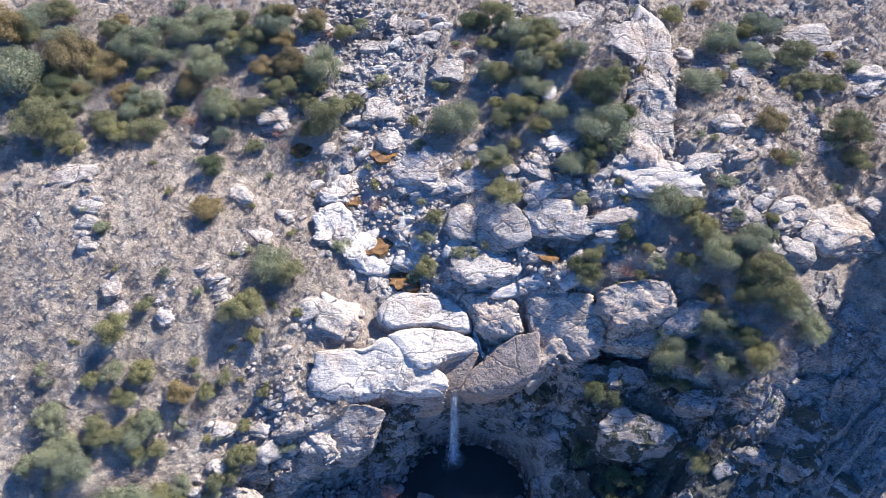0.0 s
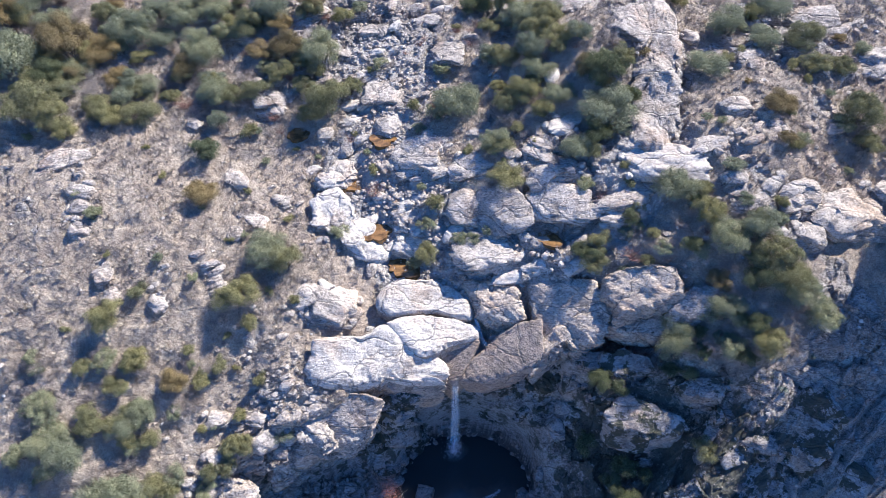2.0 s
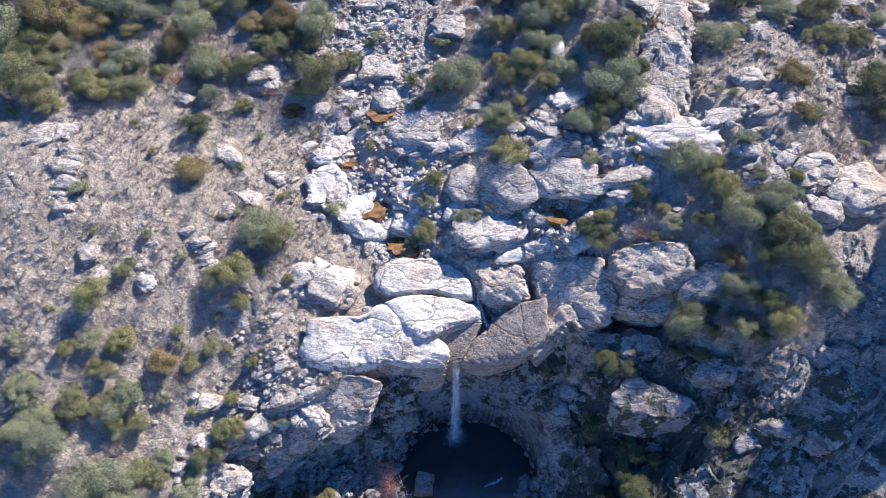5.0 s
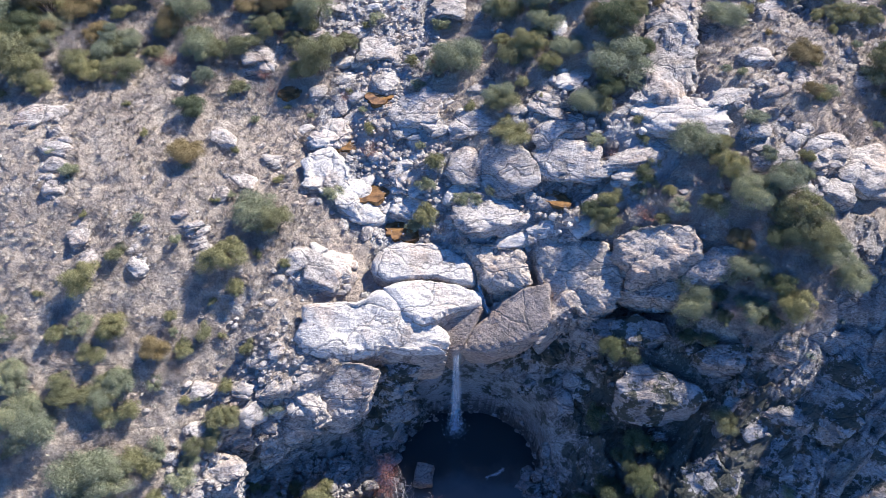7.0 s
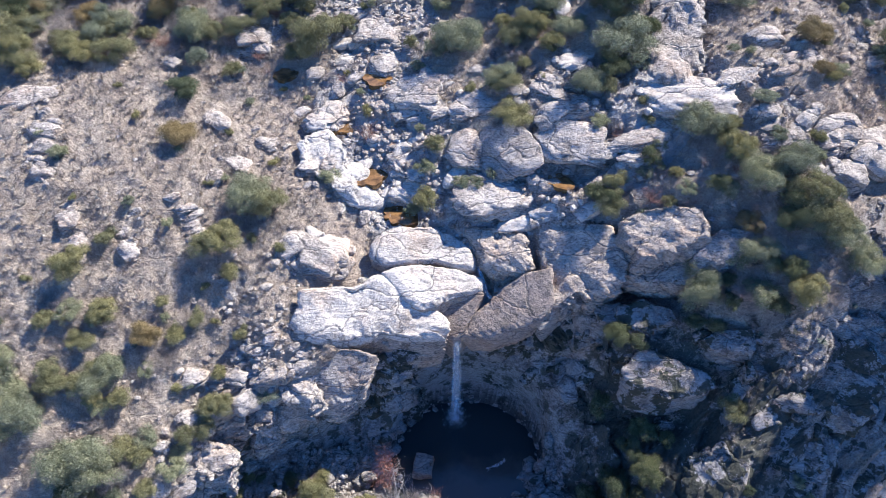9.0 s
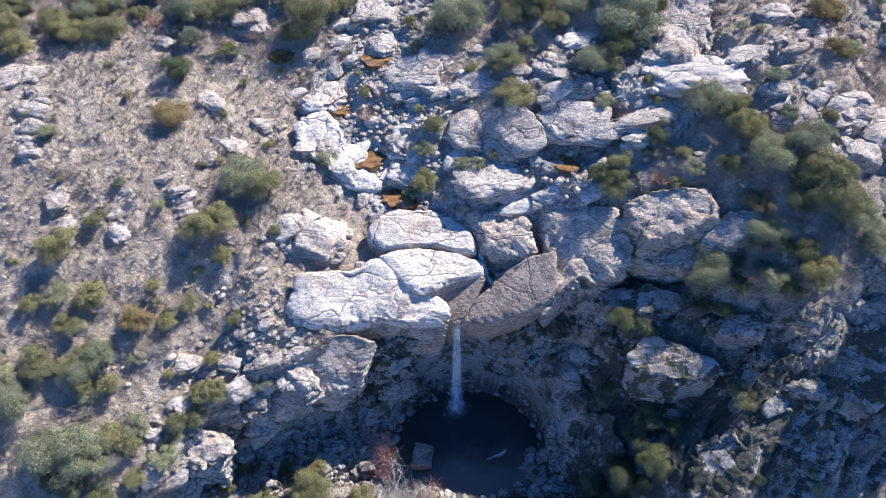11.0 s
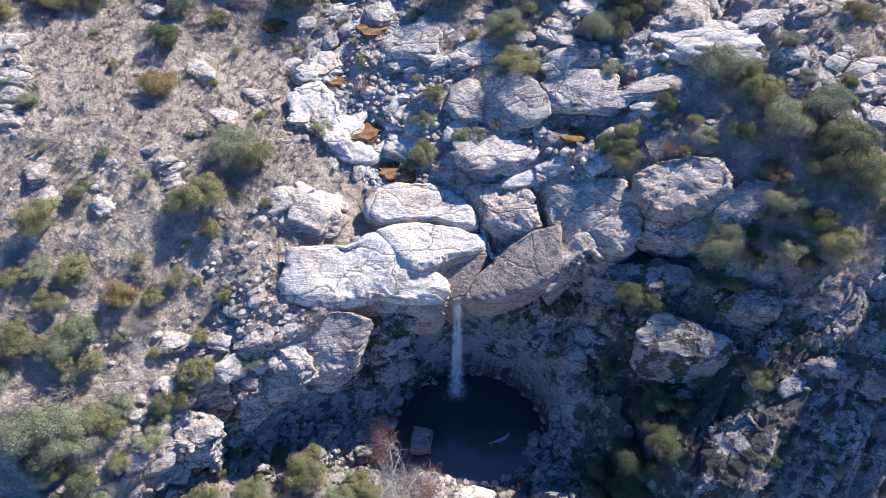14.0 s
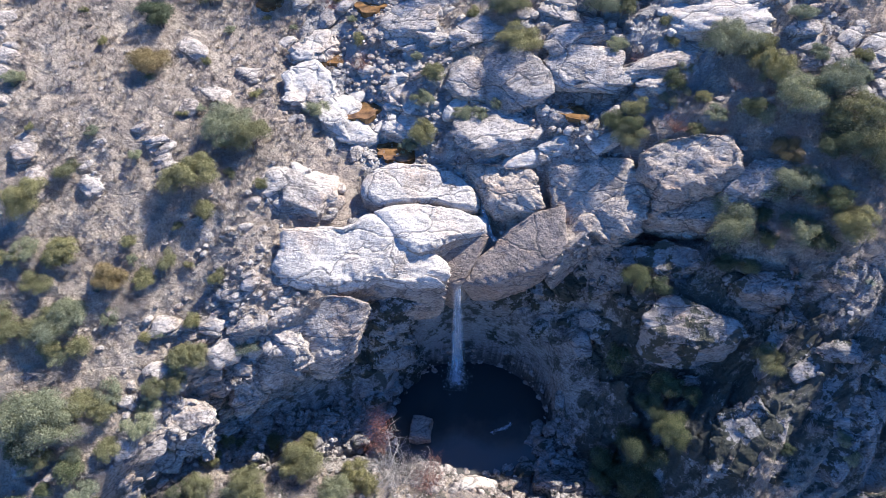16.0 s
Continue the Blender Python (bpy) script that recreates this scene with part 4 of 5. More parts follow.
shrub("dark_juniper", 20.7, 3.3, 1.21, 1.42)
shrub("sage_oak", 22.0, 3.4, 1.34, 1.62)
shrub("grey_brush", 24.4, 3.9, 1.27, 1.54)
shrub("sage_oak", 23.9, 2.6, 1.18, 1.39)
shrub("sage_oak", 25.1, 1.5, 1.21, 1.47)
shrub("grey_brush", 25.7, 0.1, 0.98, 1.20)
shrub("grey_brush", 20.6, 2.2, 0.93, 1.10)
shrub("red_brush", 12.7, 6.1, 0.85, 1.00)
shrub("olive_oak", 13.7, 5.6, 0.59, 0.70)
shrub("grey_brush", 14.8, 5.5, 0.73, 0.85)
shrub("grey_brush", 18.5, -1.0, 0.73, 0.86)
shrub("grey_brush", 22.7, 1.5, 0.68, 0.80)
shrub("grey_brush", 20.0, -2.3, 0.67, 0.78)
shrub("grey_brush", 22.8, -0.5, 0.68, 0.80)
shrub("grey_brush", 14.3, -0.2, 0.85, 1.00)
shrub("dark_juniper", 19.3, 1.4, 0.66, 0.77)
shrub("grey_brush", 21.8, -1.3, 0.61, 0.71)
shrub("dark_juniper", 15.1, -0.4, 0.72, 0.85)
shrub("grey_brush", 11.5, -0.5, 0.78, 0.92)
shrub("olive_oak", 16.3, -0.7, 0.60, 0.70)
shrub("olive_oak", 10.0, 6.1, 1.17, 1.38)
shrub("dark_juniper", 16.7, 5.9, 0.86, 1.01)


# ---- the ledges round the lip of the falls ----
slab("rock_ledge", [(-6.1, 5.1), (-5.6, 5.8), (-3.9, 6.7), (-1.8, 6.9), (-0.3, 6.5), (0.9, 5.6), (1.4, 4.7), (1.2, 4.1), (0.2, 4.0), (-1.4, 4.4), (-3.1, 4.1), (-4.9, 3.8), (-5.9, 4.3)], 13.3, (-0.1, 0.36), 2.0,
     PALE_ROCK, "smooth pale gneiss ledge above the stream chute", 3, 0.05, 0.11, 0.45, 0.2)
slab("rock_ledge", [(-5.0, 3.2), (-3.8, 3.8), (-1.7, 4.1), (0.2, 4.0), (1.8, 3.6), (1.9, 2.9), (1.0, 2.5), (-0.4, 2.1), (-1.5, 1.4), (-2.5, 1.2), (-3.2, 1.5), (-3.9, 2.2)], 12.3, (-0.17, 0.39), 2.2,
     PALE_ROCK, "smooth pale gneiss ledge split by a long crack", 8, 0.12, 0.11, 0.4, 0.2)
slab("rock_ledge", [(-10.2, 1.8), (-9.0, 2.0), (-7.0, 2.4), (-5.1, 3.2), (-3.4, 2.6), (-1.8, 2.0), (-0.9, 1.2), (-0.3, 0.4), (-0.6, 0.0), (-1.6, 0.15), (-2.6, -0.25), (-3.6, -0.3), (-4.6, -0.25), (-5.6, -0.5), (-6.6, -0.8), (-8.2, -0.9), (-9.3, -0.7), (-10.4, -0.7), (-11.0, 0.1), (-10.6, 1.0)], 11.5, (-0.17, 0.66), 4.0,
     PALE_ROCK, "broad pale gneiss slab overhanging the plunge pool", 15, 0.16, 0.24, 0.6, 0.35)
slab("rock_ledge", [(0.3, 6.5), (1.1, 6.9), (2.4, 6.6), (3.4, 6.2), (4.6, 5.8), (5.2, 4.9), (5.1, 3.8), (4.6, 3.4), (3.1, 3.5), (2.3, 3.9), (1.9, 4.7), (1.2, 5.6)], 13.5, (0.25, 0.62), 2.6,
     TAN_ROCK, "brown-grey gneiss block beside the stream chute", 21, 0.12, 0.26, 0.6, 0.6)
# brown is the lower band's own; above, it stands in for the block's shade
slab("rock_ledge", [(0.3, 0.6), (0.9, 1.7), (1.8, 2.2), (3.2, 3.1), (4.6, 3.5), (6.3, 3.2), (6.3, 0.9), (5.6, 0.2), (4.2, 0.0), (2.3, 0.0)], 11.45, (0.55, 0.36), 2.4,
     BROWN_ROCK, "sloping gneiss ramp beside the falls", 27, 0.22, 0.08, 0.2, 0.15)
slab("rock_ledge", [(5.5, 6.0), (6.8, 6.0), (8.4, 5.7), (10.0, 4.9), (10.7, 4.2), (11.2, 2.8), (10.6, 1.6), (9.4, 1.3), (7.9, 1.4), (6.6, 0.9), (5.6, 0.2), (5.2, 0.6), (5.3, 2.2), (5.45, 4.0)], 13.45, (0.36, 0.58), 2.8,
     TAN_ROCK, "jointed grey gneiss block on the cliff edge", 33, 0.20, 0.24, 0.35, 0.7)
slab("rock_ledge", [(10.5, 5.0), (11.7, 5.6), (13.5, 5.6), (15.1, 4.8), (16.0, 3.8), (15.9, 2.9), (14.6, 2.6), (13.5, 2.3), (12.1, 2.2), (11.2, 2.2), (10.6, 3.5)], 16.35, (0.34, 0.5), 2.6,
     TAN_ROCK, "great rounded gneiss boulder on the cliff edge", 39, 0.24, 0.26, 0.9, 0.5)
slab("rock_ledge", [(10.4, 2.6), (12.0, 1.6), (13.9, 1.2), (15.6, 1.5), (16.2, 2.6), (14.4, 3.6), (11.6, 3.8)], 14.3, (0.25, 0.4), 2.0,
     TAN_ROCK, "lower shelf of grey gneiss under the great boulder", 40, 0.30, 0.2, 0.4, 0.4)
slab("rock_ledge", [(16.0, 3.5), (17.1, 4.1), (18.6, 3.5), (18.9, 2.8), (18.1, 2.2), (16.5, 1.8), (15.0, 1.6), (14.6, 2.3)], 16.0, (0.2, 0.5), 2.0,
     ROCK, "grey gneiss ledge at the end of the cliff", 45, 0.2, 0.16, 0.4, 0.3)
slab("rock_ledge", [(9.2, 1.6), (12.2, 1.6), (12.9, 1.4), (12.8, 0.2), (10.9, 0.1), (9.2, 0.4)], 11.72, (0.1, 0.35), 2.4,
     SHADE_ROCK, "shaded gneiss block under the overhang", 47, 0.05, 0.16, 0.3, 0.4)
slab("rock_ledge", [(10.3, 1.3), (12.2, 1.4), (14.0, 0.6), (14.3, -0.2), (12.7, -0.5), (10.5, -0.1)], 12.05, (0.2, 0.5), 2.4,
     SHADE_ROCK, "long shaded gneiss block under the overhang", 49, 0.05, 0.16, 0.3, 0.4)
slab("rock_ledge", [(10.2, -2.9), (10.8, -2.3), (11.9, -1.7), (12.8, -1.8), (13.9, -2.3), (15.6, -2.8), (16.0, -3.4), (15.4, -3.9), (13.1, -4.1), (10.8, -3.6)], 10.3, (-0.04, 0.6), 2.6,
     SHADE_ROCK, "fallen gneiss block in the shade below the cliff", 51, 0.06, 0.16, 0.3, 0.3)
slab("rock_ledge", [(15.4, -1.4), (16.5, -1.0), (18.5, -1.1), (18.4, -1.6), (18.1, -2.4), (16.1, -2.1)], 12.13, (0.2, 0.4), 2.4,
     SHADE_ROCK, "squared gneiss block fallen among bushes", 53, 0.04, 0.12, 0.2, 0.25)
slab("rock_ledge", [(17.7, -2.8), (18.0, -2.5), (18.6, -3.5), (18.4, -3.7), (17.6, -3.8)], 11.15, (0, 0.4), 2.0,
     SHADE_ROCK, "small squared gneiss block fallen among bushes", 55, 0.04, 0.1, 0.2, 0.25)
slab("rock_ledge", [(-3.1, -5.2), (-1.7, -5.3), (-1.5, -3.8), (-2.9, -3.6)], 1.0, (0.0, 0.1), 1.6,
     BROWN_ROCK, "squared rock standing in the plunge pool", 57, 0.05, 0.06, 0.1, 0.2)
slab("rock_ledge", [(-11.9, -2.2), (-11.0, -3.6), (-9.6, -4.2), (-8.8, -3.6), (-9.4, -2.4), (-11.0, -1.6)], 8.7, (0.08, 0.5), 3.0,
     ROCK, "broken grey gneiss ledge stepping down beside the falls", 71, 0.12, 0.28, 0.35, 0.7)
slab("rock_ledge", [(-14.2, -4.0), (-13.2, -5.4), (-11.8, -5.0), (-11.4, -3.9), (-12.4, -3.0), (-13.8, -3.0)], 7.6, (0.05, 0.45), 3.2,
     ROCK, "broken grey gneiss ledge with loose blocks on it", 77, 0.15, 0.28, 0.35, 0.7)
slab("rock_ledge", [(-17.0, -6.6), (-16.2, -7.9), (-14.5, -7.6), (-14.2, -6.4), (-15.3, -5.6), (-16.6, -5.8)], 6.3, (0.0, 0.4), 3.4,
     ROCK, "grey gneiss outcrop hanging over a dark hollow", 83, 0.25, 0.28, 0.35, 0.7)
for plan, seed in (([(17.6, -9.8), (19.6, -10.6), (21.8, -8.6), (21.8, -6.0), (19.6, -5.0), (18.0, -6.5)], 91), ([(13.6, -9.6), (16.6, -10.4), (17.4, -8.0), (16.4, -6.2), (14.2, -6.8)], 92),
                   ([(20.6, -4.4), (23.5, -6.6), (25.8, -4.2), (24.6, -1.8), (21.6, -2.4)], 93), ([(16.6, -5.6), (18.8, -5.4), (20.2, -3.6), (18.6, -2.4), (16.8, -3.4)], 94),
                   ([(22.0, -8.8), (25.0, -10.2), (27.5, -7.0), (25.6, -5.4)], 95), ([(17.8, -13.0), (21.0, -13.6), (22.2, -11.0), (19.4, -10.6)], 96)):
    slab("rock_slab", plan, height_smooth(*np.mean(plan, 0)) + 0.12, (0.42, 0.5), 2.0, MOSSY_SHADE_ROCK, "tilted gneiss slab with dark mossy patches, toned darker for its shade", seed, 0.02, 0.2, 0.25, 0.45)
slab("rock_ledge", [(-1.7, 1.7), (-1.0, 0.8), (-0.2, 0.35), (0.5, 0.8), (1.2, 1.7), (1.9, 2.7), (1.2, 3.2), (-0.4, 2.7)], 10.5, (0.12, 0.85), 2.6,
     BROWN_ROCK, "brown hollowed rock behind the lip of the falls", 99, 0.1, 0.05, 0.25, 0.05)
# the mossy, darkened material also stands in for the deep recess's shade
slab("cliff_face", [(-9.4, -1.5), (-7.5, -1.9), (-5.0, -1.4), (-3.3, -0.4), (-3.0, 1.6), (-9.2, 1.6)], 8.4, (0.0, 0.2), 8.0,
     MOSSY_SHADE_ROCK, "fractured grey cliff face in the shade beside the pool", 105, -0.14, 0.5, 0.3, 1.0)
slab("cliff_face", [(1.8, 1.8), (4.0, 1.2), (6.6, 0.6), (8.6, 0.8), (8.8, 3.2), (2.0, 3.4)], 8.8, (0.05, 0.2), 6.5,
     MOSSY_SHADE_ROCK, "fractured grey cliff face under the ramp by the falls", 111, -0.12, 0.5, 0.3, 1.0)
slab("cliff_face", [(-10.8, -0.8), (-9.3, -0.9), (-7.8, -0.9), (-6.2, -1.0), (-5.2, -1.3), (-6.0, -2.6), (-7.5, -3.5), (-8.8, -3.6), (-9.8, -2.8), (-10.7, -2.0)], 9.25, (0.02, 1.15), 3.2,
     ROCK, "steep smooth gneiss wall with long cracks beside the pool", 117, 0.22, 0.14, 0.5, 0.35)
slab("rock_rib", [(13.0, 12.5), (15.6, 11.6), (17.6, 16.0), (18.9, 22.0), (19.2, 27.5), (17.0, 31.0), (14.6, 27.0), (14.6, 21.0), (13.4, 16.5)], 23.6, (0.12, 0.32), 4.0,
     ROCK, "long bare rib of grey gneiss running up the slope", 63, -0.28, 0.42, 0.9, 0.8)

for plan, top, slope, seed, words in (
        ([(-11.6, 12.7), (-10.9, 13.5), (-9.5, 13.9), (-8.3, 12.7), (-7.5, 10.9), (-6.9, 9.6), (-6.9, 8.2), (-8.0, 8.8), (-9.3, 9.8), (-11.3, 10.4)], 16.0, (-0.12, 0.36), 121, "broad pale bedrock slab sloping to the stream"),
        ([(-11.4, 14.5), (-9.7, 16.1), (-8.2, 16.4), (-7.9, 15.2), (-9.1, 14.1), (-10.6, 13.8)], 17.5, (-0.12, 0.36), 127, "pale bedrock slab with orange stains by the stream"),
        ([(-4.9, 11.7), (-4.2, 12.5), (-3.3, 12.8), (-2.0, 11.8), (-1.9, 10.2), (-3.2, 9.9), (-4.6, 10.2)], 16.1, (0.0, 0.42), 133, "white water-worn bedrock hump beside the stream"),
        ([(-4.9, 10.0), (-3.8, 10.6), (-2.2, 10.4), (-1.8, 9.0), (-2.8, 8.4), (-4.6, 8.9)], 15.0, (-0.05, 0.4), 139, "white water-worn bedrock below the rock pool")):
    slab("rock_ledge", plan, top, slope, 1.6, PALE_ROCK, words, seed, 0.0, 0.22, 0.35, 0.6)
for n, (x, y, z, r) in enumerate(ROCK_POOLS):
    water_sheet("water", x, y, r * 1.35, r * 1.35, z + 0.03, IRON_WATER, "small orange iron-stained rock pool in the stream", n + 2, points=28)


# ---- boulders ----
boulder(0.7, 11.4, 1.22, 1.41, 0.52, -4, "grey", 5, lean=6)
boulder(3.6, 10.8, 2.11, 1.90, 0.76, -29, "grey", 6, lean=14)
boulder(2.4, 8.3, 2.58, 1.67, 0.68, -15, "grey", 7, lean=-11)
boulder(1.1, 14.4, 1.66, 1.24, 0.53, 12, "grey", 8, lean=1)
boulder(-3.0, 16.4, 1.93, 1.59, 0.65, -4, "grey", 9, lean=-2)
boulder(6.9, 12.9, 1.43, 1.11, 0.48, 34, "grey", 10, lean=-11)
boulder(8.2, 13.2, 1.54, 1.01, 0.45, -4, "grey", 11, lean=-14)
boulder(7.6, 10.7, 2.31, 1.39, 0.58, -8, "grey", 12, lean=-1)
boulder(9.7, 9.8, 1.00, 0.74, 0.35, 0, "grey", 13, lean=-9)
boulder(12.8, 10.3, 2.63, 0.90, 0.40, 14, "grey", 14, lean=-9)
boulder(11.9, 9.1, 1.00, 0.84, 0.38, -26, "grey", 15, lean=-10)
boulder(8.9, 16.9, 1.61, 0.96, 0.42, 21, "pale", 16, lean=-10)
boulder(6.8, 15.4, 1.15, 0.73, 0.34, -19, "grey", 17, lean=-14)
boulder(6.3, 14.6, 1.30, 0.62, 0.30, -35, "grey", 18, lean=-8)
boulder(28.7, 8.9, 2.48, 2.12, 1.10, -8, "grey", 19, lean=-9)
boulder(25.3, 6.8, 0.96, 0.95, 0.54, -14, "grey", 20, lean=-5)
boulder(-30.8, 14.1, 1.72, 0.80, 0.51, 34, "grey", 22, lean=14)
boulder(-28.5, 11.2, 1.13, 0.61, 0.41, -9, "grey", 23, lean=-9)
boulder(-28.2, 9.9, 0.90, 0.56, 0.35, -10, "grey", 24, lean=14)
boulder(-27.8, 8.3, 0.70, 0.69, 0.45, 14, "grey", 25, lean=-5)
boulder(-21.6, 3.7, 0.83, 0.61, 0.37, -33, "grey", 26, lean=-3)
boulder(-25.6, 5.1, 0.64, 0.64, 0.39, 18, "grey", 27, lean=-9)
boulder(-24.7, 4.0, 0.58, 0.79, 0.36, -17, "grey", 28, lean=-6)
boulder(-15.6, 10.6, 1.14, 0.66, 0.34, -27, "grey", 29, lean=-4)
boulder(-13.9, 12.6, 0.87, 0.57, 0.31, 3, "grey", 30, lean=12)
boulder(-17.5, 14.1, 1.09, 0.69, 0.45, -35, "grey", 31, lean=5)
boulder(-5.5, 19.7, 1.24, 1.67, 0.53, 8, "grey", 32, lean=-12)
boulder(-7.0, 22.5, 1.04, 1.50, 0.46, 4, "grey", 33, lean=-3)
boulder(-5.6, 22.3, 1.04, 1.37, 0.45, 4, "grey", 34, lean=1)
boulder(-11.0, 18.8, 0.68, 0.67, 0.32, 5, "grey", 36, lean=-9)
boulder(-8.2, 24.3, 0.71, 0.47, 0.25, 26, "grey", 37, lean=1)
boulder(-9.9, 26.4, 0.77, 0.55, 0.30, -13, "grey", 38, lean=-13)
boulder(-0.7, 26.0, 1.44, 1.54, 0.60, -3, "grey", 39, lean=-14)
boulder(-2.2, 30.2, 0.76, 0.63, 0.31, 10, "grey", 40, lean=13)
boulder(-7.7, 29.1, 1.01, 0.75, 0.35, 16, "grey", 41, lean=-14)
boulder(-6.4, 29.1, 0.75, 0.62, 0.30, 35, "grey", 42, lean=11)
boulder(-15.9, 21.8, 1.30, 1.29, 0.54, 18, "grey", 43, lean=-3)
boulder(-15.3, 20.9, 0.84, 0.73, 0.37, 13, "grey", 44, lean=4)
boulder(-17.0, 23.1, 0.76, 0.54, 0.37, -34, "grey", 45, lean=0)
boulder(-18.8, 28.1, 0.81, 0.52, 0.36, -30, "grey", 46, lean=8)
boulder(-18.4, 31.0, 0.84, 0.59, 0.40, -12, "grey", 47, lean=5)
boulder(20.4, 25.9, 0.76, 1.12, 0.44, -10, "grey", 48, lean=-11)
boulder(24.2, 22.9, 1.11, 0.86, 0.49, -4, "grey", 49, lean=12)
boulder(21.7, 16.6, 1.01, 0.89, 0.51, 24, "grey", 50, lean=-3)
boulder(18.6, 13.0, 1.59, 0.79, 0.46, 24, "grey", 53, lean=-11)
boulder(31.6, 27.9, 2.07, 1.23, 0.67, 12, "grey", 54, lean=13)
boulder(35.4, 22.7, 1.89, 1.67, 0.88, 20, "grey", 56, lean=-12)
boulder(15.4, 12.6, 3.02, 1.55, 0.82, -9, "pale", 57, lean=-4)
boulder(2.8, 7.4, 0.99, 0.39, 0.22, 30, "pale", 58, lean=5)
boulder(4.3, 6.5, 1.48, 0.49, 0.26, 11, "pale", 59, lean=-10)
boulder(6.7, 6.8, 1.57, 0.54, 0.27, 8, "pale", 60, lean=-6)
boulder(8.8, 6.4, 0.98, 0.58, 0.29, 34, "pale", 61, lean=-12)
boulder(6.3, 8.2, 0.64, 0.44, 0.24, 4, "grey", 63, lean=7)
boulder(5.4, 8.9, 0.50, 0.39, 0.22, 5, "grey", 64, lean=-5)
boulder(-9.4, 4.2, 1.97, 1.27, 0.69, -13, "grey", 65, lean=11)
boulder(-9.9, 5.9, 0.72, 0.45, 0.26, -25, "pale", 66, lean=6)
boulder(-16.8, 9.2, 0.52, 0.62, 0.33, -16, "grey", 67, lean=9)
boulder(-7.5, 10.7, 1.14, 0.93, 0.41, 4, "pale", 68, lean=1)
boulder(-6.5, 8.9, 1.12, 0.81, 0.37, -15, "pale", 69, lean=9)
boulder(-2.0, 15.1, 1.37, 0.94, 0.42, -29, "grey", 70, lean=-12)
boulder(-3.9, 14.8, 1.06, 0.73, 0.34, 33, "grey", 71, lean=-2)
boulder(3.9, 15.1, 0.94, 0.62, 0.30, -31, "grey", 72, lean=-7)
boulder(17.0, 26.8, 1.87, 2.47, 0.98, 9, "grey", 73, lean=12)
boulder(14.9, 25.7, 1.69, 2.15, 0.89, -28, "grey", 76, lean=6)
boulder(10.2, 30.1, 2.16, 1.51, 0.62, -31, "grey", 77, lean=11)
boulder(14.4, 14.6, 1.49, 1.05, 0.59, -9, "grey", 79, lean=-10)
boulder(-21.7, 18.7, 0.74, 0.53, 0.36, -19, "grey", 80, lean=6)
boulder(-12.8, 30.9, 1.04, 0.77, 0.36, 17, "grey", 81, lean=-11)
boulder(-13.7, 29.5, 0.69, 0.51, 0.29, -14, "grey", 82, lean=-1)
boulder(-15.9, 32.2, 0.96, 0.59, 0.32, 12, "grey", 83, lean=-10)
boulder(-21.8, 29.9, 0.80, 0.59, 0.37, -28, "grey", 84, lean=13)
boulder(-23.4, 30.5, 0.73, 0.54, 0.37, 18, "grey", 85, lean=-5)
boulder(-11.5, 24.2, 0.72, 0.47, 0.25, -17, "grey", 86, lean=0)
boulder(1.7, 17.4, 0.75, 0.43, 0.23, -14, "grey", 87, lean=2)
boulder(24.0, 8.5, 0.96, 0.63, 0.38, 23, "grey", 88, lean=1)
boulder(24.2, 7.0, 0.53, 0.73, 0.33, 5, "grey", 89, lean=1)
boulder(20.1, 10.2, 0.83, 0.62, 0.38, 0, "grey", 90, lean=-5)
boulder(-10.9, 5.2, 1.24, 0.98, 0.55, 25, "grey", 91, lean=-2)
boulder(-8.7, 5.2, 1.44, 1.02, 0.57, -17, "pale", 92, lean=-11)
boulder(-21.5, 3.7, 0.66, 0.56, 0.35, 13, "grey", 93, lean=12)
boulder(-11.1, -3.2, 1.23, 1.30, 0.67, 28, "grey", 95, lean=13)
boulder(-16.9, -2.7, 0.89, 0.66, 0.43, 8, "grey", 96, lean=-9)
boulder(-16.3, -5.2, 0.88, 0.65, 0.43, -24, "grey", 97, lean=1)
boulder(-14.3, -2.6, 0.87, 0.58, 0.39, -1, "grey", 98, lean=2)
boulder(-13.6, -3.9, 0.80, 0.72, 0.42, 35, "grey", 99, lean=13)
boulder(-15.2, -4.5, 0.87, 0.43, 0.31, 29, "grey", 100, lean=-3)
boulder(-16.1, -6.0, 0.63, 0.33, 0.26, -27, "grey", 101, lean=11)
boulder(-16.3, -6.6, 1.52, 0.75, 0.48, 10, "grey", 102, lean=8)
boulder(-17.1, -7.8, 0.59, 1.00, 0.36, -31, "grey", 103, lean=10)
boulder(-16.9, -7.9, 0.78, 0.78, 0.45, 4, "grey", 104, lean=-3)
boulder(-18.4, -6.5, 0.41, 0.33, 0.26, 0, "grey", 105, lean=12)
boulder(-18.1, -8.7, 0.53, 0.65, 0.34, 27, "grey", 106, lean=-6)
boulder(-8.2, -4.1, 0.49, 0.40, 0.27, 2, "grey", 107, lean=-4)
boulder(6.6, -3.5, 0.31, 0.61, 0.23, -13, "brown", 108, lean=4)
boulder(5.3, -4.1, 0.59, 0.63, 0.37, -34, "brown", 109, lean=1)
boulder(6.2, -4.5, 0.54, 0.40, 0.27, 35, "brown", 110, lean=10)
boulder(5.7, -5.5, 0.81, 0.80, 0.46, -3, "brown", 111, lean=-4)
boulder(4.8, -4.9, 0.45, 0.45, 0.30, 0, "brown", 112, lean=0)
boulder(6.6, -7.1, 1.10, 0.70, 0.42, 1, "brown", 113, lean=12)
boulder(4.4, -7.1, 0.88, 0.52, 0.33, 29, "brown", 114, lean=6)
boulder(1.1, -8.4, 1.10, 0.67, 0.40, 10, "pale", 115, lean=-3)
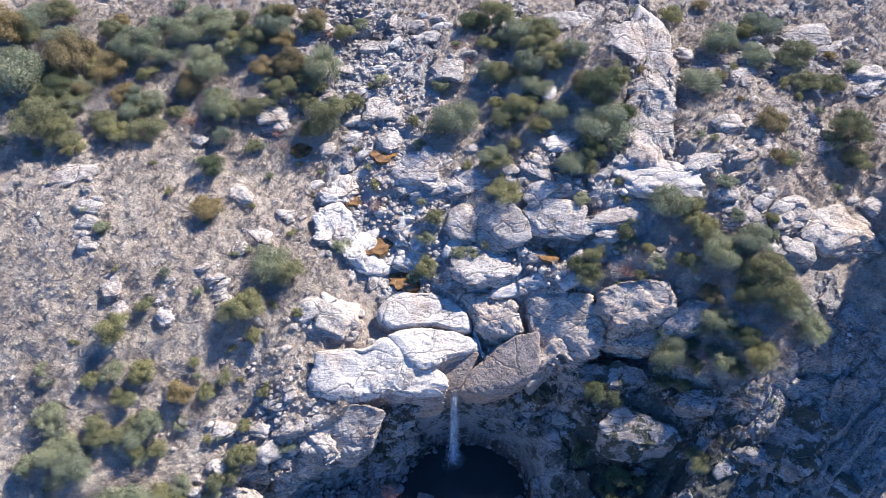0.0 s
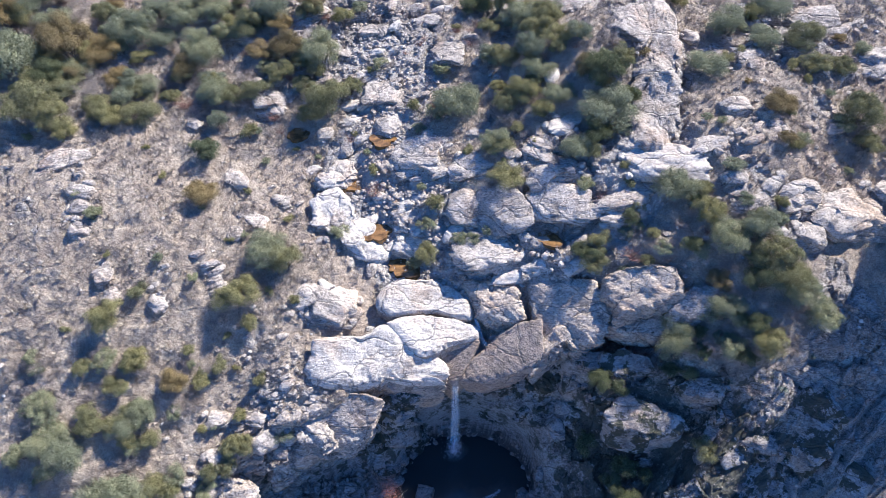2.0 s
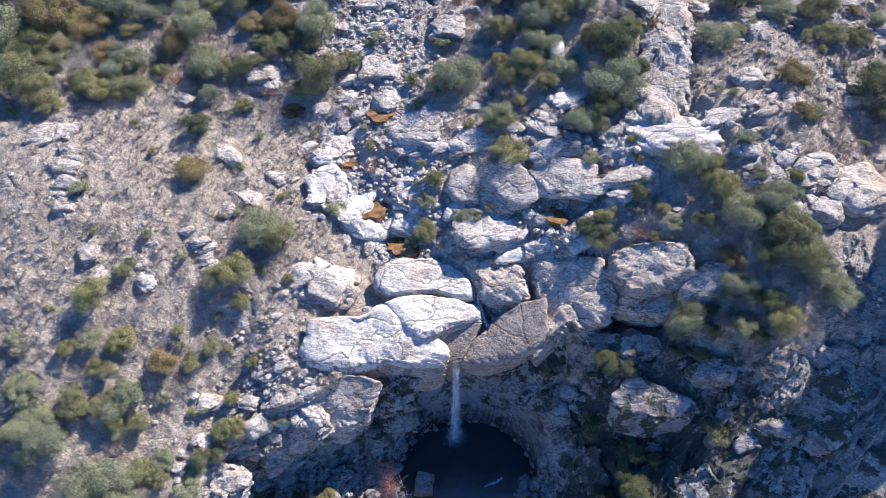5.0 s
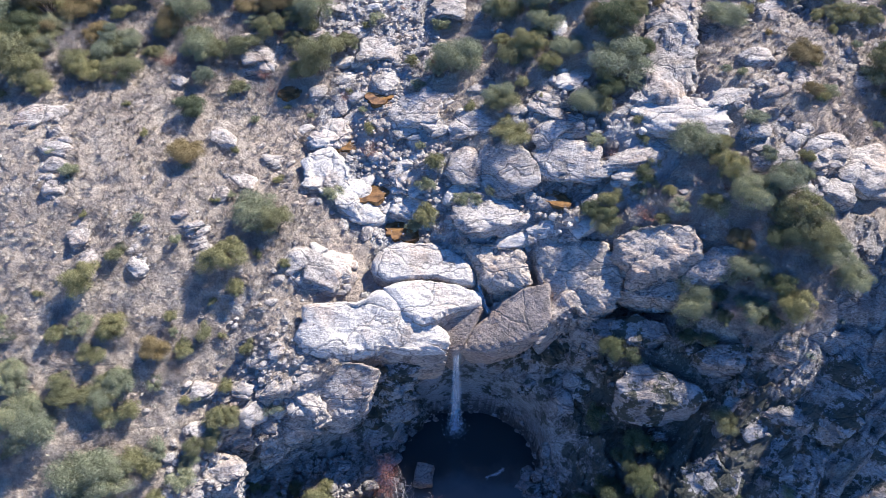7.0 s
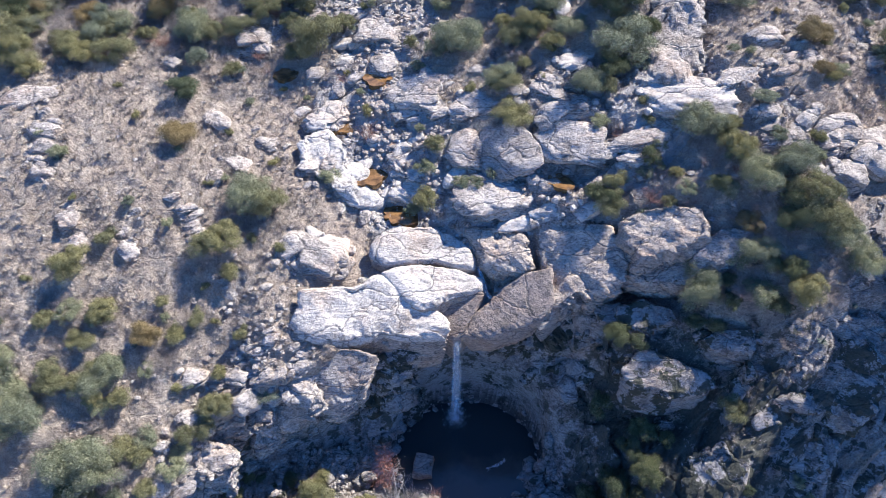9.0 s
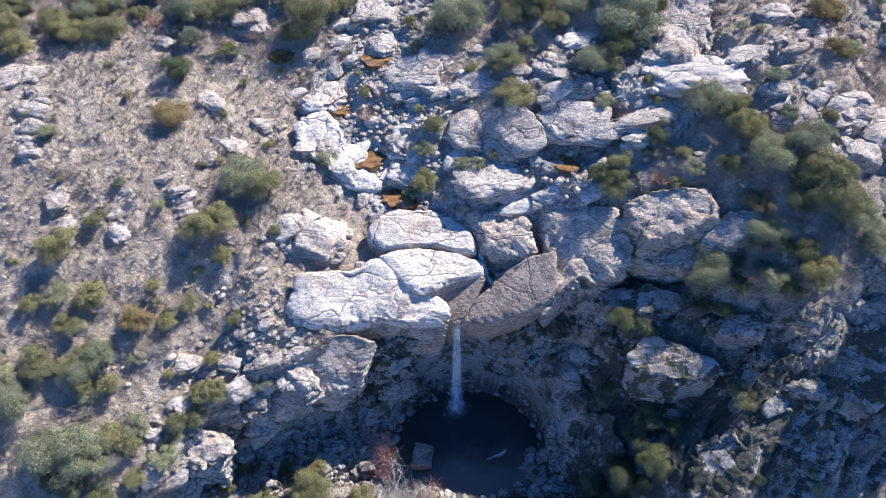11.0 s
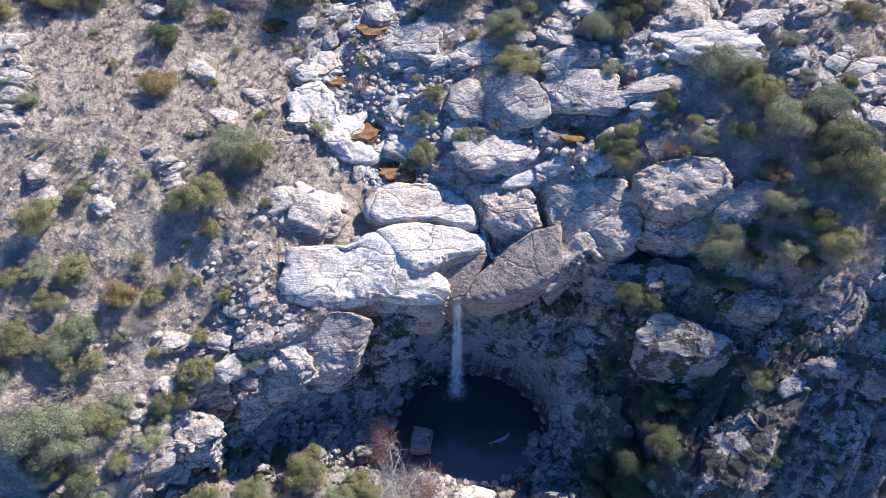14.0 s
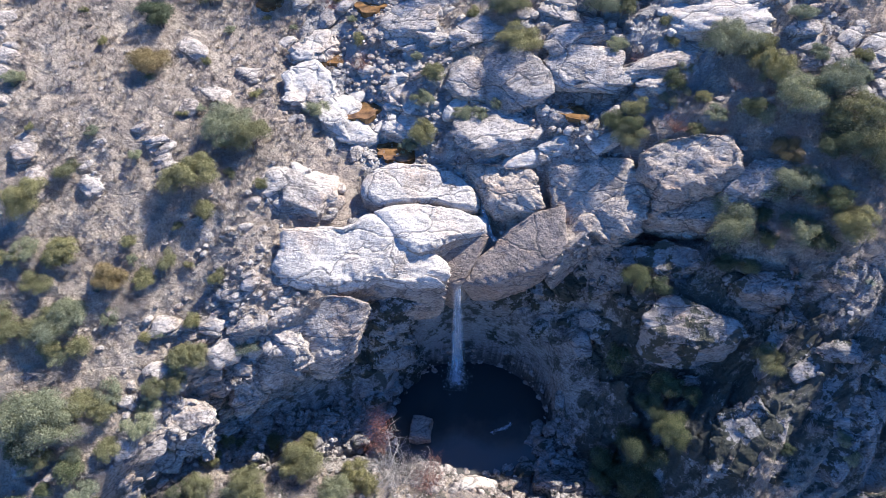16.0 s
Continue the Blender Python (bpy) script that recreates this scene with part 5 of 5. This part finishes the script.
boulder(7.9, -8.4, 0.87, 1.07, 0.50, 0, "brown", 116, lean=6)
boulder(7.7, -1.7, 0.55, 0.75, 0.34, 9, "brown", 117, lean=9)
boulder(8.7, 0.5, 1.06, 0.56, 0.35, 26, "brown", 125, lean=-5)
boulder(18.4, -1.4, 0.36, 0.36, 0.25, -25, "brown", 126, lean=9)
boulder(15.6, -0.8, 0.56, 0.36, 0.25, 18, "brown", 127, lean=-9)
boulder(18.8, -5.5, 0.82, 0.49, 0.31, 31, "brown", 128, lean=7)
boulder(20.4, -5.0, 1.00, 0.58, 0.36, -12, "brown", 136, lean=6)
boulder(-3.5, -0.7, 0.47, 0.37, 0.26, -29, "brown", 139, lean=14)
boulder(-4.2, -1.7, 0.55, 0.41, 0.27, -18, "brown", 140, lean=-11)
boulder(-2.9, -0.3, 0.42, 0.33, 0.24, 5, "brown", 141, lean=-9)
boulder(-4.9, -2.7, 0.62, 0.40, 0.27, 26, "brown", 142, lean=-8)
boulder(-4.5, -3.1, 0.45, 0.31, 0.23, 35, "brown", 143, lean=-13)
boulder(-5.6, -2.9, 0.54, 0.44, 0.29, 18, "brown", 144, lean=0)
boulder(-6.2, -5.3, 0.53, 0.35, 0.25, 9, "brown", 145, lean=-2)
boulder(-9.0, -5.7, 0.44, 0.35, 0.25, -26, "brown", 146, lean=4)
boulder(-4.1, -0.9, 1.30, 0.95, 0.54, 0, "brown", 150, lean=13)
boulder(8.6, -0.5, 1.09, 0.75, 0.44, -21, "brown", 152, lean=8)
boulder(-12.6, 2.2, 0.44, 0.29, 0.23, 35, "grey", 153, lean=-3)


# ---- what nobody could count: grass, scrub, loose stones ----
def scattered(rng, count, keep):
    x, y = rng.uniform(-43, 42, 3 * count), rng.uniform(-13, 42, 3 * count)
    z, rock, cliff = land(x, y)
    ok = rng.uniform(0, 1, len(x)) < keep(x, y, z, rock, cliff)
    return x[ok][:count], y[ok][:count], z[ok][:count]


def tufts(name, count, blades, tall, spread, width, material, keep, label, seed):
    rng = np.random.default_rng(seed)
    x, y, z = scattered(rng, count, keep)
    n = len(x)
    size = rng.uniform(0.5, 1.4, n)
    a = rng.uniform(0, 2 * math.pi, (n, blades))
    lean = rng.uniform(0.15, 1.0, (n, blades)) * spread * size[:, None]
    up = tall * size[:, None] * rng.uniform(0.5, 1.0, (n, blades))
    root = np.stack([x[:, None] + 0.12 * lean * np.cos(a), y[:, None] + 0.12 * lean * np.sin(a), z[:, None] - 0.03 + 0 * a], -1)
    tip = np.stack([x[:, None] + lean * np.cos(a), y[:, None] + lean * np.sin(a), z[:, None] + up], -1)
    side = np.stack([-np.sin(a), np.cos(a), 0 * a], -1) * width * size[:, None, None]
    verts = np.stack([root - side, root + side, tip], 2).reshape(-1, 3)
    ob = mesh_object(name, verts, np.arange(len(verts)).reshape(-1, 3), material, smooth=False)
    return tagged(ob, label, "grass" if material is STRAW else "scrub", kind="stuff")


tufts("dry_grass", 42000, 6, 0.24, 0.18, 0.008, STRAW, lambda x, y, z, rock, cliff: (1 - rock) * (cliff < 0.3) * (0.35 + 1.3 * (fbm(x, y, 3, 3, 7) + 0.3)),
      "thin tufts of straw-coloured dry grass over the slope", 31)
tufts("bunch_grass", 9000, 40, 0.30, 0.40, 0.009, STRAW, lambda x, y, z, rock, cliff: (1 - rock) ** 2 * (cliff < 0.3) * (0.5 + 1.4 * (fbm(x, y, 4, 3, 19) + 0.2)),
      "rounded bunches of pale dry grass over the slope", 33)
tufts("dead_scrub", 12000, 30, 0.28, 0.46, 0.008, SCRUB, lambda x, y, z, rock, cliff: (1 - 0.8 * rock) * (0.15 + 1.6 * (fbm(x, y, 5, 3, 8) + 0.15)) * (z > 0.6),
      "low grey dead scrub and twigs over the slope", 32)


def loose_stones():
    rng = np.random.default_rng(77)
    x, y, z = scattered(rng, 9000, lambda x, y, z, rock, cliff: (0.07 + 0.93 * rock) * (1 - 0.7 * cliff) * (z > -0.05) * (1 - 0.85 * (y < 0) * (x > 5)) * (0.4 + 0.6 * np.exp(-((x - creek_x(y)) / 4) ** 2)))
    v = np.array([(1, 0, 0), (0, 1, 0), (-1, 0, 0), (0, -1, 0), (0.2, 0.1, 0.8), (0, 0, -0.8), (0.7, 0.7, 0.35), (-0.7, 0.6, 0.4)], float)
    f = np.array([(0, 6, 4), (6, 1, 4), (1, 7, 4), (7, 2, 4), (2, 3, 4), (3, 0, 4), (0, 3, 5), (3, 2, 5), (2, 7, 5), (7, 1, 5), (1, 6, 5), (6, 0, 5)])
    n = len(x)
    s = 0.04 + 0.17 * rng.uniform(0, 1, n) ** 2.5
    a = rng.uniform(0, 2 * math.pi, n)
    jit = 1 + rng.normal(0, 0.18, (n, len(v), 3))
    p = v[None] * jit * s[:, None, None]
    p = np.stack([p[..., 0] * np.cos(a)[:, None] - p[..., 1] * np.sin(a)[:, None], p[..., 0] * np.sin(a)[:, None] + p[..., 1] * np.cos(a)[:, None], p[..., 2] * 0.8], -1)
    p = p + np.stack([x, y, z + 0.2 * s], -1)[:, None]
    faces = (f[None] + (np.arange(n) * len(v))[:, None, None]).reshape(-1, 3)
    tagged(mesh_object("loose_stones", p.reshape(-1, 3), faces, PEBBLE, smooth=False), "loose pale stones lying between the rocks", "stones", kind="stuff")


loose_stones()


def rubble():
    """Angular cobbles heaped at the pool, along the stream and below the ledges."""
    rng = np.random.default_rng(78)

    def keep(x, y, z, rock, cliff):
        pool = np.hypot((x - 0.9) / 5.6, (y + 3.2) / 4.6)
        shore = np.exp(-((pool - 1.12) / 0.28) ** 2)
        w = 0.8 * shore * (z < 1.6) + 0.45 * np.exp(-((x - creek_x(y)) / 3.4) ** 2) * (y > 6) + 0.3 * hump(x, y, 6, 9, 4, 3) + 0.55 * hump(x, y, -12.5, -2.2, 2.8, 3.2) + 0.4 * hump(x, y, -15.5, -7.0, 3.5, 2.5)
        w = w + 0.35 * hump(x, y, -9, -6, 4, 2) + 0.1 * hump(x, y, 18, 6, 5, 4) + 0.06 * hump(x, y, 28, 20, 9, 9)
        return np.where((z > -0.1) & ((y > -7.4) | (x < 1.2)), w, 0)

    x, y = rng.uniform(-32, 36, 90000), rng.uniform(-12, 36, 90000)
    z, rock, cliff = land(x, y)
    ok = rng.uniform(0, 1, len(x)) < keep(x, y, z, rock, cliff)
    x, y, z = x[ok][:4600], y[ok][:4600], z[ok][:4600]
    shapes = [rock_shape(820 + k, 1, (1, 0.8, 0.6), 8, 0.04, 0.10) for k in range(7)]
    verts, faces, base = [], [], 0
    for k in range(len(x)):
        v, f = shapes[k % 7]
        s = 0.08 + 0.30 * rng.uniform() ** 2.6
        a = rng.uniform(0, 2 * math.pi)
        c, d = math.cos(a), math.sin(a)
        verts.append(np.column_stack([c * v[:, 0] - d * v[:, 1], d * v[:, 0] + c * v[:, 1], v[:, 2]]) * s + (x[k], y[k], z[k] + 0.15 * s))
        faces.append(f + base)
        base += len(v)
    tagged(mesh_object("rubble", np.concatenate(verts), np.concatenate(faces), RUBBLE, smooth=False), "angular grey cobbles and rubble along the water", "stones", kind="stuff")


rubble()


# ---- thickets: more of the same bushes where they stand close ----
def thicket(count, x0, x1, y0, y1, kinds, small, large, seed):
    rng = np.random.default_rng(seed)
    for k in range(count):
        x, y = rng.uniform(x0, x1), rng.uniform(y0, y1)
        shrub(kinds[k % len(kinds)], round(float(x), 1), round(float(y), 1), float(rng.uniform(small, large)))


thicket(46, -41, -12, 21, 34, ("sage_oak", "olive_oak", "grey_brush", "olive_oak", "rusty_oak"), 0.7, 1.6, 1)
thicket(22, 2, 15, 15, 31, ("olive_oak", "sage_oak", "grey_brush"), 0.6, 1.4, 2)
thicket(72, -31, -14, -9.5, 0.5, ("olive_oak", "grey_brush", "sage_oak", "grey_brush"), 0.4, 1.0, 4)
thicket(26, -15.5, -8.5, -7.4, -5.6, ("dark_juniper", "grey_brush", "olive_oak"), 0.3, 0.7, 9)
thicket(44, -12, 12, 8, 32, ("grey_brush", "olive_oak", "sage_oak", "grey_brush", "red_brush"), 0.3, 0.7, 7)
thicket(26, 16, 38, 6, 32, ("grey_brush", "sage_oak", "olive_oak"), 0.35, 0.9, 8)


# ---- foreground: a half-dead tree at the pool's outlet ----
def dead_tree(x, y, z):
    root = tagged(new("dead_tree"), "leaning half-dead tree with bleached limbs and a few rust-red leaves", "tree")
    root.location = (x, y, z)
    rng = np.random.default_rng(12)
    v, f = limbs(rng, 7, 2.2, 1.9, 0.045, 34, 1.1)
    mesh_object("trunk", v, f, WHITE_BARK, root)
    n = 1900
    mid = np.array(((-1.0, 2.4, 1.6), (-1.4, 1.6, 1.3), (-1.1, 2.9, 1.9), (-0.7, 2.0, 1.6)))[rng.integers(0, 4, n)]
    p = mid + rng.normal(0, 0.36, (n, 3))
    verts = (p[:, None] + rng.normal(0, 0.028, (n, 3, 3))).reshape(-1, 3)
    mesh_object("dead_leaves", verts, np.arange(3 * n).reshape(-1, 3), RUST_LEAF, root, "rust-red dry leaves", False)


dead_tree(-3.9, -7.6, 0.4)
shrub("grey_brush", -2.3, -7.5, 1.25, 1.6)
shrub("red_brush", -1.6, -8.3, 1.2, 1.5)
shrub("grey_brush", -3.0, -6.8, 0.8, 1.1)
shrub("red_brush", -1.3, -6.4, 0.5, 0.9)
shrub("red_brush", -4.8, -5.9, 0.7, 1.2)
for x, y, r, kind in ((-16.5, -11.0, 1.0, "sage_oak"), (-14.2, -11.2, 0.8, "grey_brush"), (-12.0, -9.6, 0.9, "olive_oak"), (-9.6, -9.4, 0.8, "grey_brush"), (-7.6, -9.0, 0.9, "sage_oak"), (-5.4, -8.6, 0.8, "olive_oak"), (-13.0, -9.2, 0.6, "grey_brush"), (-6.2, -9.8, 0.7, "grey_brush")):
    shrub(kind, x, y, r)


def yucca(x, y, size):
    """A rosette of stiff narrow leaves."""
    rng = np.random.default_rng(int(abs(x) * 100 + abs(y) * 10))
    verts = []
    for k in range(70):
        a, up = rng.uniform(0, 2 * math.pi), rng.uniform(0.12, 0.95)
        way = np.array((math.cos(a) * math.cos(up * 1.4), math.sin(a) * math.cos(up * 1.4), math.sin(up * 1.4) + 0.1)) * rng.uniform(0.8, 1.1)
        side = np.array((-math.sin(a), math.cos(a), 0)) * 0.045
        verts += [-side, side, way]
    ob = mesh_object("yucca", np.array(verts) * size, np.arange(len(verts)).reshape(-1, 3), YUCCA, smooth=False)
    ob.location = (x, y, height_at(x, y))
    return tagged(ob, "blue-green rosette of stiff yucca leaves", "yucca", "yuccas")


for x, y, size in ((20.2, -8.4, 0.55), (20.7, -9.4, 0.5), (18.9, -1.4, 0.42), (17.0, 0.7, 0.55), (-27.0, 9.0, 0.6), (22.0, -2.4, 0.45), (-20.5, -1.5, 0.4), (24.2, -0.5, 0.4)):
    yucca(x, y, size)


def cascade():
    """The stream where it slides down the chute to the lip."""
    rng = np.random.default_rng(6)
    verts, faces = [], []
    line = np.array(((1.3, 4.9, 12.5), (1.55, 4.2, 12.1), (1.8, 3.5, 11.8), (2.0, 3.0, 11.3), (2.35, 2.5, 11.0)))
    for k in range(14):
        first = len(verts)
        side = rng.normal(0, 0.07)
        for n, p in enumerate(line):
            w = rng.uniform(0.012, 0.04)
            j = rng.normal(0, 0.03, 3)
            verts += [p + j + (side - w, 0, 0.0), p + j + (side + w, -0.03, 0.0)]
        for n in range(len(line) - 1):
            a = first + 2 * n
            faces.append((a, a + 1, a + 3, a + 2))
    tagged(mesh_object("cascade", verts, faces, FALL_WATER), "thin white stream sliding down the rock chute", "stream")


cascade()


# ---- broken rock: squared blocks jutting from the cliff and lying along its edge ----
BLOCKS = {}


def rock_block(x, y, z, w, d, h, turn, lean, shape, tone, name="rock_block", label=""):
    kind = (shape, tone, name)
    if kind not in BLOCKS:
        v, f = rock_shape(1500 + 13 * shape, 3, facets=7 + shape, blunt=0.03, rough=0.16, bedding=0.20)
        BLOCKS[kind] = ob = mesh_object(name, v, f, TONES[tone], smooth=False)
    else:
        ob = new(name, BLOCKS[kind].data)
    ob.matrix_basis = pose(x, y, z, 10 + lean, -12, turn) @ Matrix.Diagonal((w, d, h, 1))
    words = {"grey": "angular grey gneiss block among broken rock", "pale": "pale angular gneiss block among broken rock", "mossy": "mossy gneiss block in the cliff, toned darker for its shade", "tan": "tan angular gneiss block among broken rock"}[tone]
    return tagged(ob, label or words, "rock", "boulders in the stream bed" if label else "broken rock along the cliff")


def broken_rock(count, x0, x1, low, high, small, large, tones, seed):
    """Blocks over the land between two distances in front of the cliff's edge."""
    rng = np.random.default_rng(seed)
    for k in range(count):
        x = float(rng.uniform(x0, x1))
        y = float(rim(np.array(x))) - float(rng.uniform(low, high))
        s = float(small + (large - small) * rng.uniform() ** 1.8)
        rock_block(x, y, height_at(x, y) - 0.15 * s, s * 1.25, s * float(rng.uniform(0.6, 1.0)), s * float(rng.uniform(0.4, 0.7)),
                   float(rng.normal(28, 16)), float(rng.normal(0, 9)), int(rng.integers(0, 6)), tones[k % len(tones)])


broken_rock(125, -17.5, -9.8, -2.6, 1.0, 0.2, 0.62, ("grey", "tan", "grey"), 41)
broken_rock(75, -18.5, -10.8, 0.3, 1.9, 0.25, 0.75, ("grey", "tan", "grey", "tan"), 42)
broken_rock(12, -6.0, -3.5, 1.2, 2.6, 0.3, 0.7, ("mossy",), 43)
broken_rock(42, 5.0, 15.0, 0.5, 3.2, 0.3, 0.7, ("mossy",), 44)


CRAGS = [rock_shape(1700 + 13 * k, 2, facets=7 + k, blunt=0.03, rough=0.20, bedding=0.16) for k in range(6)]


def outcrop(count, x0, y0, x1, y1, spread, small, large, material, seed):
    """Broken blocks breaking through the soil along a line, more than one could count."""
    rng = np.random.default_rng(seed)
    verts, faces, base = [], [], 0
    for k in range(count):
        q = rng.uniform()
        x, y = x0 + (x1 - x0) * q + rng.normal(0, spread), y0 + (y1 - y0) * q + rng.normal(0, 0.8 * spread)
        s = small + (large - small) * rng.uniform() ** 2
        v, f = CRAGS[k % 6]
        m = pose(x, y, height_at(x, y) - 0.2 * s, rng.normal(10, 10), -12, rng.normal(30, 20)) @ Matrix.Diagonal((1.3 * s, s * rng.uniform(0.6, 1.0), s * rng.uniform(0.45, 0.75), 1))
        a = np.array(m)
        verts.append(v @ a[:3, :3].T + a[:3, 3])
        faces.append(f + base)
        base += len(v)
    ob = mesh_object("outcrop", np.concatenate(verts), np.concatenate(faces), material, smooth=False)
    tagged(ob, "broken gneiss outcrop breaking through dry soil", "outcrop", kind="stuff")


outcrop(46, 20.0, 8.2, 25.5, 9.6, 0.9, 0.25, 1.1, ROCK, 61)
outcrop(30, 26.5, 8.0, 31.0, 9.8, 0.8, 0.25, 1.1, ROCK, 62)
outcrop(34, 19.8, 12.5, 27.0, 14.5, 1.0, 0.2, 0.8, TAN_ROCK, 63)
outcrop(40, 24.0, 23.0, 36.0, 28.5, 1.4, 0.25, 1.0, ROCK, 64)
outcrop(20, -30.5, 14.5, -27.2, 5.0, 0.5, 0.15, 0.6, ROCK, 65)
outcrop(14, -26.2, 6.5, -24.0, 3.0, 0.5, 0.15, 0.5, TAN_ROCK, 66)
outcrop(12, -22.5, 7.5, -20.8, 3.2, 0.6, 0.12, 0.45, ROCK, 67)
outcrop(22, -18.6, 7.0, -17.6, 4.8, 0.35, 0.15, 0.6, ROCK, 68)
outcrop(24, -14.5, 13.5, -11.5, 9.0, 0.8, 0.15, 0.55, TAN_ROCK, 69)
outcrop(30, -12.0, 4.5, -9.0, 3.0, 0.8, 0.12, 0.45, ROCK, 70)
outcrop(60, 8.5, 6.8, 12.0, 9.8, 0.9, 0.2, 0.7, ROCK, 71)


def foam_streak():
    rng = np.random.default_rng(21)
    a = rng.uniform(0, 1, 420) ** 0.7
    x = 2.3 + 1.35 * a + rng.normal(0, 0.05, 420)
    y = -4.5 + 0.75 * a + 0.06 * np.sin(7 * a) + rng.normal(0, 0.07, 420)
    p = np.column_stack([x, y, np.full(420, 0.012)])
    tri = rng.normal(0, 0.028, (420, 3, 3)) * (0.7, 0.7, 0.03)
    ob = mesh_object("foam", (p[:, None] + tri).reshape(-1, 3), np.arange(1260).reshape(-1, 3), FOAM, smooth=False)
    tagged(ob, "thin streak of pale foam drifting on the pool", "foam", kind="stuff")


foam_streak()

thicket(34, -24, -14.5, -12.5, -7.0, ("sage_oak", "grey_brush", "dark_juniper", "olive_oak"), 0.4, 0.9, 11)
thicket(30, 10, 34, 8, 34, ("grey_brush", "rusty_oak", "grey_brush"), 0.35, 0.8, 13)

def stream_blocks(count, seed):
    """Angular slabs choking the stream bed."""
    rng = np.random.default_rng(seed)
    for k in range(count):
        y = float(rng.uniform(6.5, 33))
        x = float(creek_x(np.array(y))) + float(rng.normal(1.5, 4.0))
        if min(math.hypot(x - p[0], y - p[1]) - 1.6 * p[3] for p in ROCK_POOLS) < 0:
            continue
        s = 0.25 + 0.65 * float(rng.uniform()) ** 1.8
        rock_block(x, y, height_at(x, y) - 0.1 * s, s * 1.3, s * float(rng.uniform(0.6, 1.0)), s * float(rng.uniform(0.4, 0.7)), float(rng.normal(28, 25)), float(rng.normal(0, 12)), int(rng.integers(0, 6)), ("pale", "grey")[k % 2], "boulder", ("pale" if k % 2 == 0 else "grey") + " angular gneiss boulder wedged in the stream bed")


stream_blocks(150, 51)
thicket(24, 3.5, 14, 6.5, 20, ("grey_brush", "olive_oak", "grey_brush"), 0.35, 0.7, 15)
thicket(46, 12, 24, 0.5, 9, ("grey_brush", "grey_brush", "sage_oak"), 0.4, 0.9, 17)
thicket(50, -40, -13, -1, 21, ("olive_oak", "grey_brush", "sage_oak"), 0.3, 0.5, 6)
thicket(14, -41, -11, 20, 36, ("sage_oak", "red_brush"), 0.5, 1.0, 12)


def bare_brush(name, areas, material, label, seed):
    """Leafless brush between the bushes, more than one could count."""
    rng = np.random.default_rng(seed)
    models = [tuple(np.array(part) for part in limbs(rng, 10, 0.85, 0.72, 0.022, 9, 0.6, 3)) for _ in range(5)]
    verts, faces, base = [], [], 0
    for count, x0, x1, y0, y1, small, large in areas:
        for k in range(count):
            x, y, r = rng.uniform(x0, x1), rng.uniform(y0, y1), rng.uniform(small, large)
            v, f = models[k % 5]
            a = rng.uniform(0, 2 * math.pi)
            turn = np.array(((math.cos(a), -math.sin(a), 0), (math.sin(a), math.cos(a), 0), (0, 0, 0.85)))
            verts.append(v @ turn.T * r + (x, y, height_smooth(x, y)))
            faces.append(f + base)
            base += len(v)
    ob = mesh_object(name, np.concatenate(verts), np.concatenate(faces), material)
    tagged(ob, label, "bare brush", kind="stuff")


bare_brush("grey_scrub", ((130, -40, -13, -1, 21, 0.35, 0.65), (110, -41, -11, 18, 35, 0.6, 1.3), (40, -8, 14, 16, 32, 0.5, 1.0), (40, 13, 23, 1, 9, 0.5, 0.9)), GREY_TWIGS,
           "leafless grey brush scattered between the oaks", 91)
bare_brush("red_scrub", ((25, -41, -11, 18, 35, 0.5, 1.1), (18, -8, 14, 10, 32, 0.4, 0.8), (12, 9, 24, 1, 9, 0.4, 0.8)), RED_TWIGS,
           "leafless reddish brush scattered between the oaks", 92)
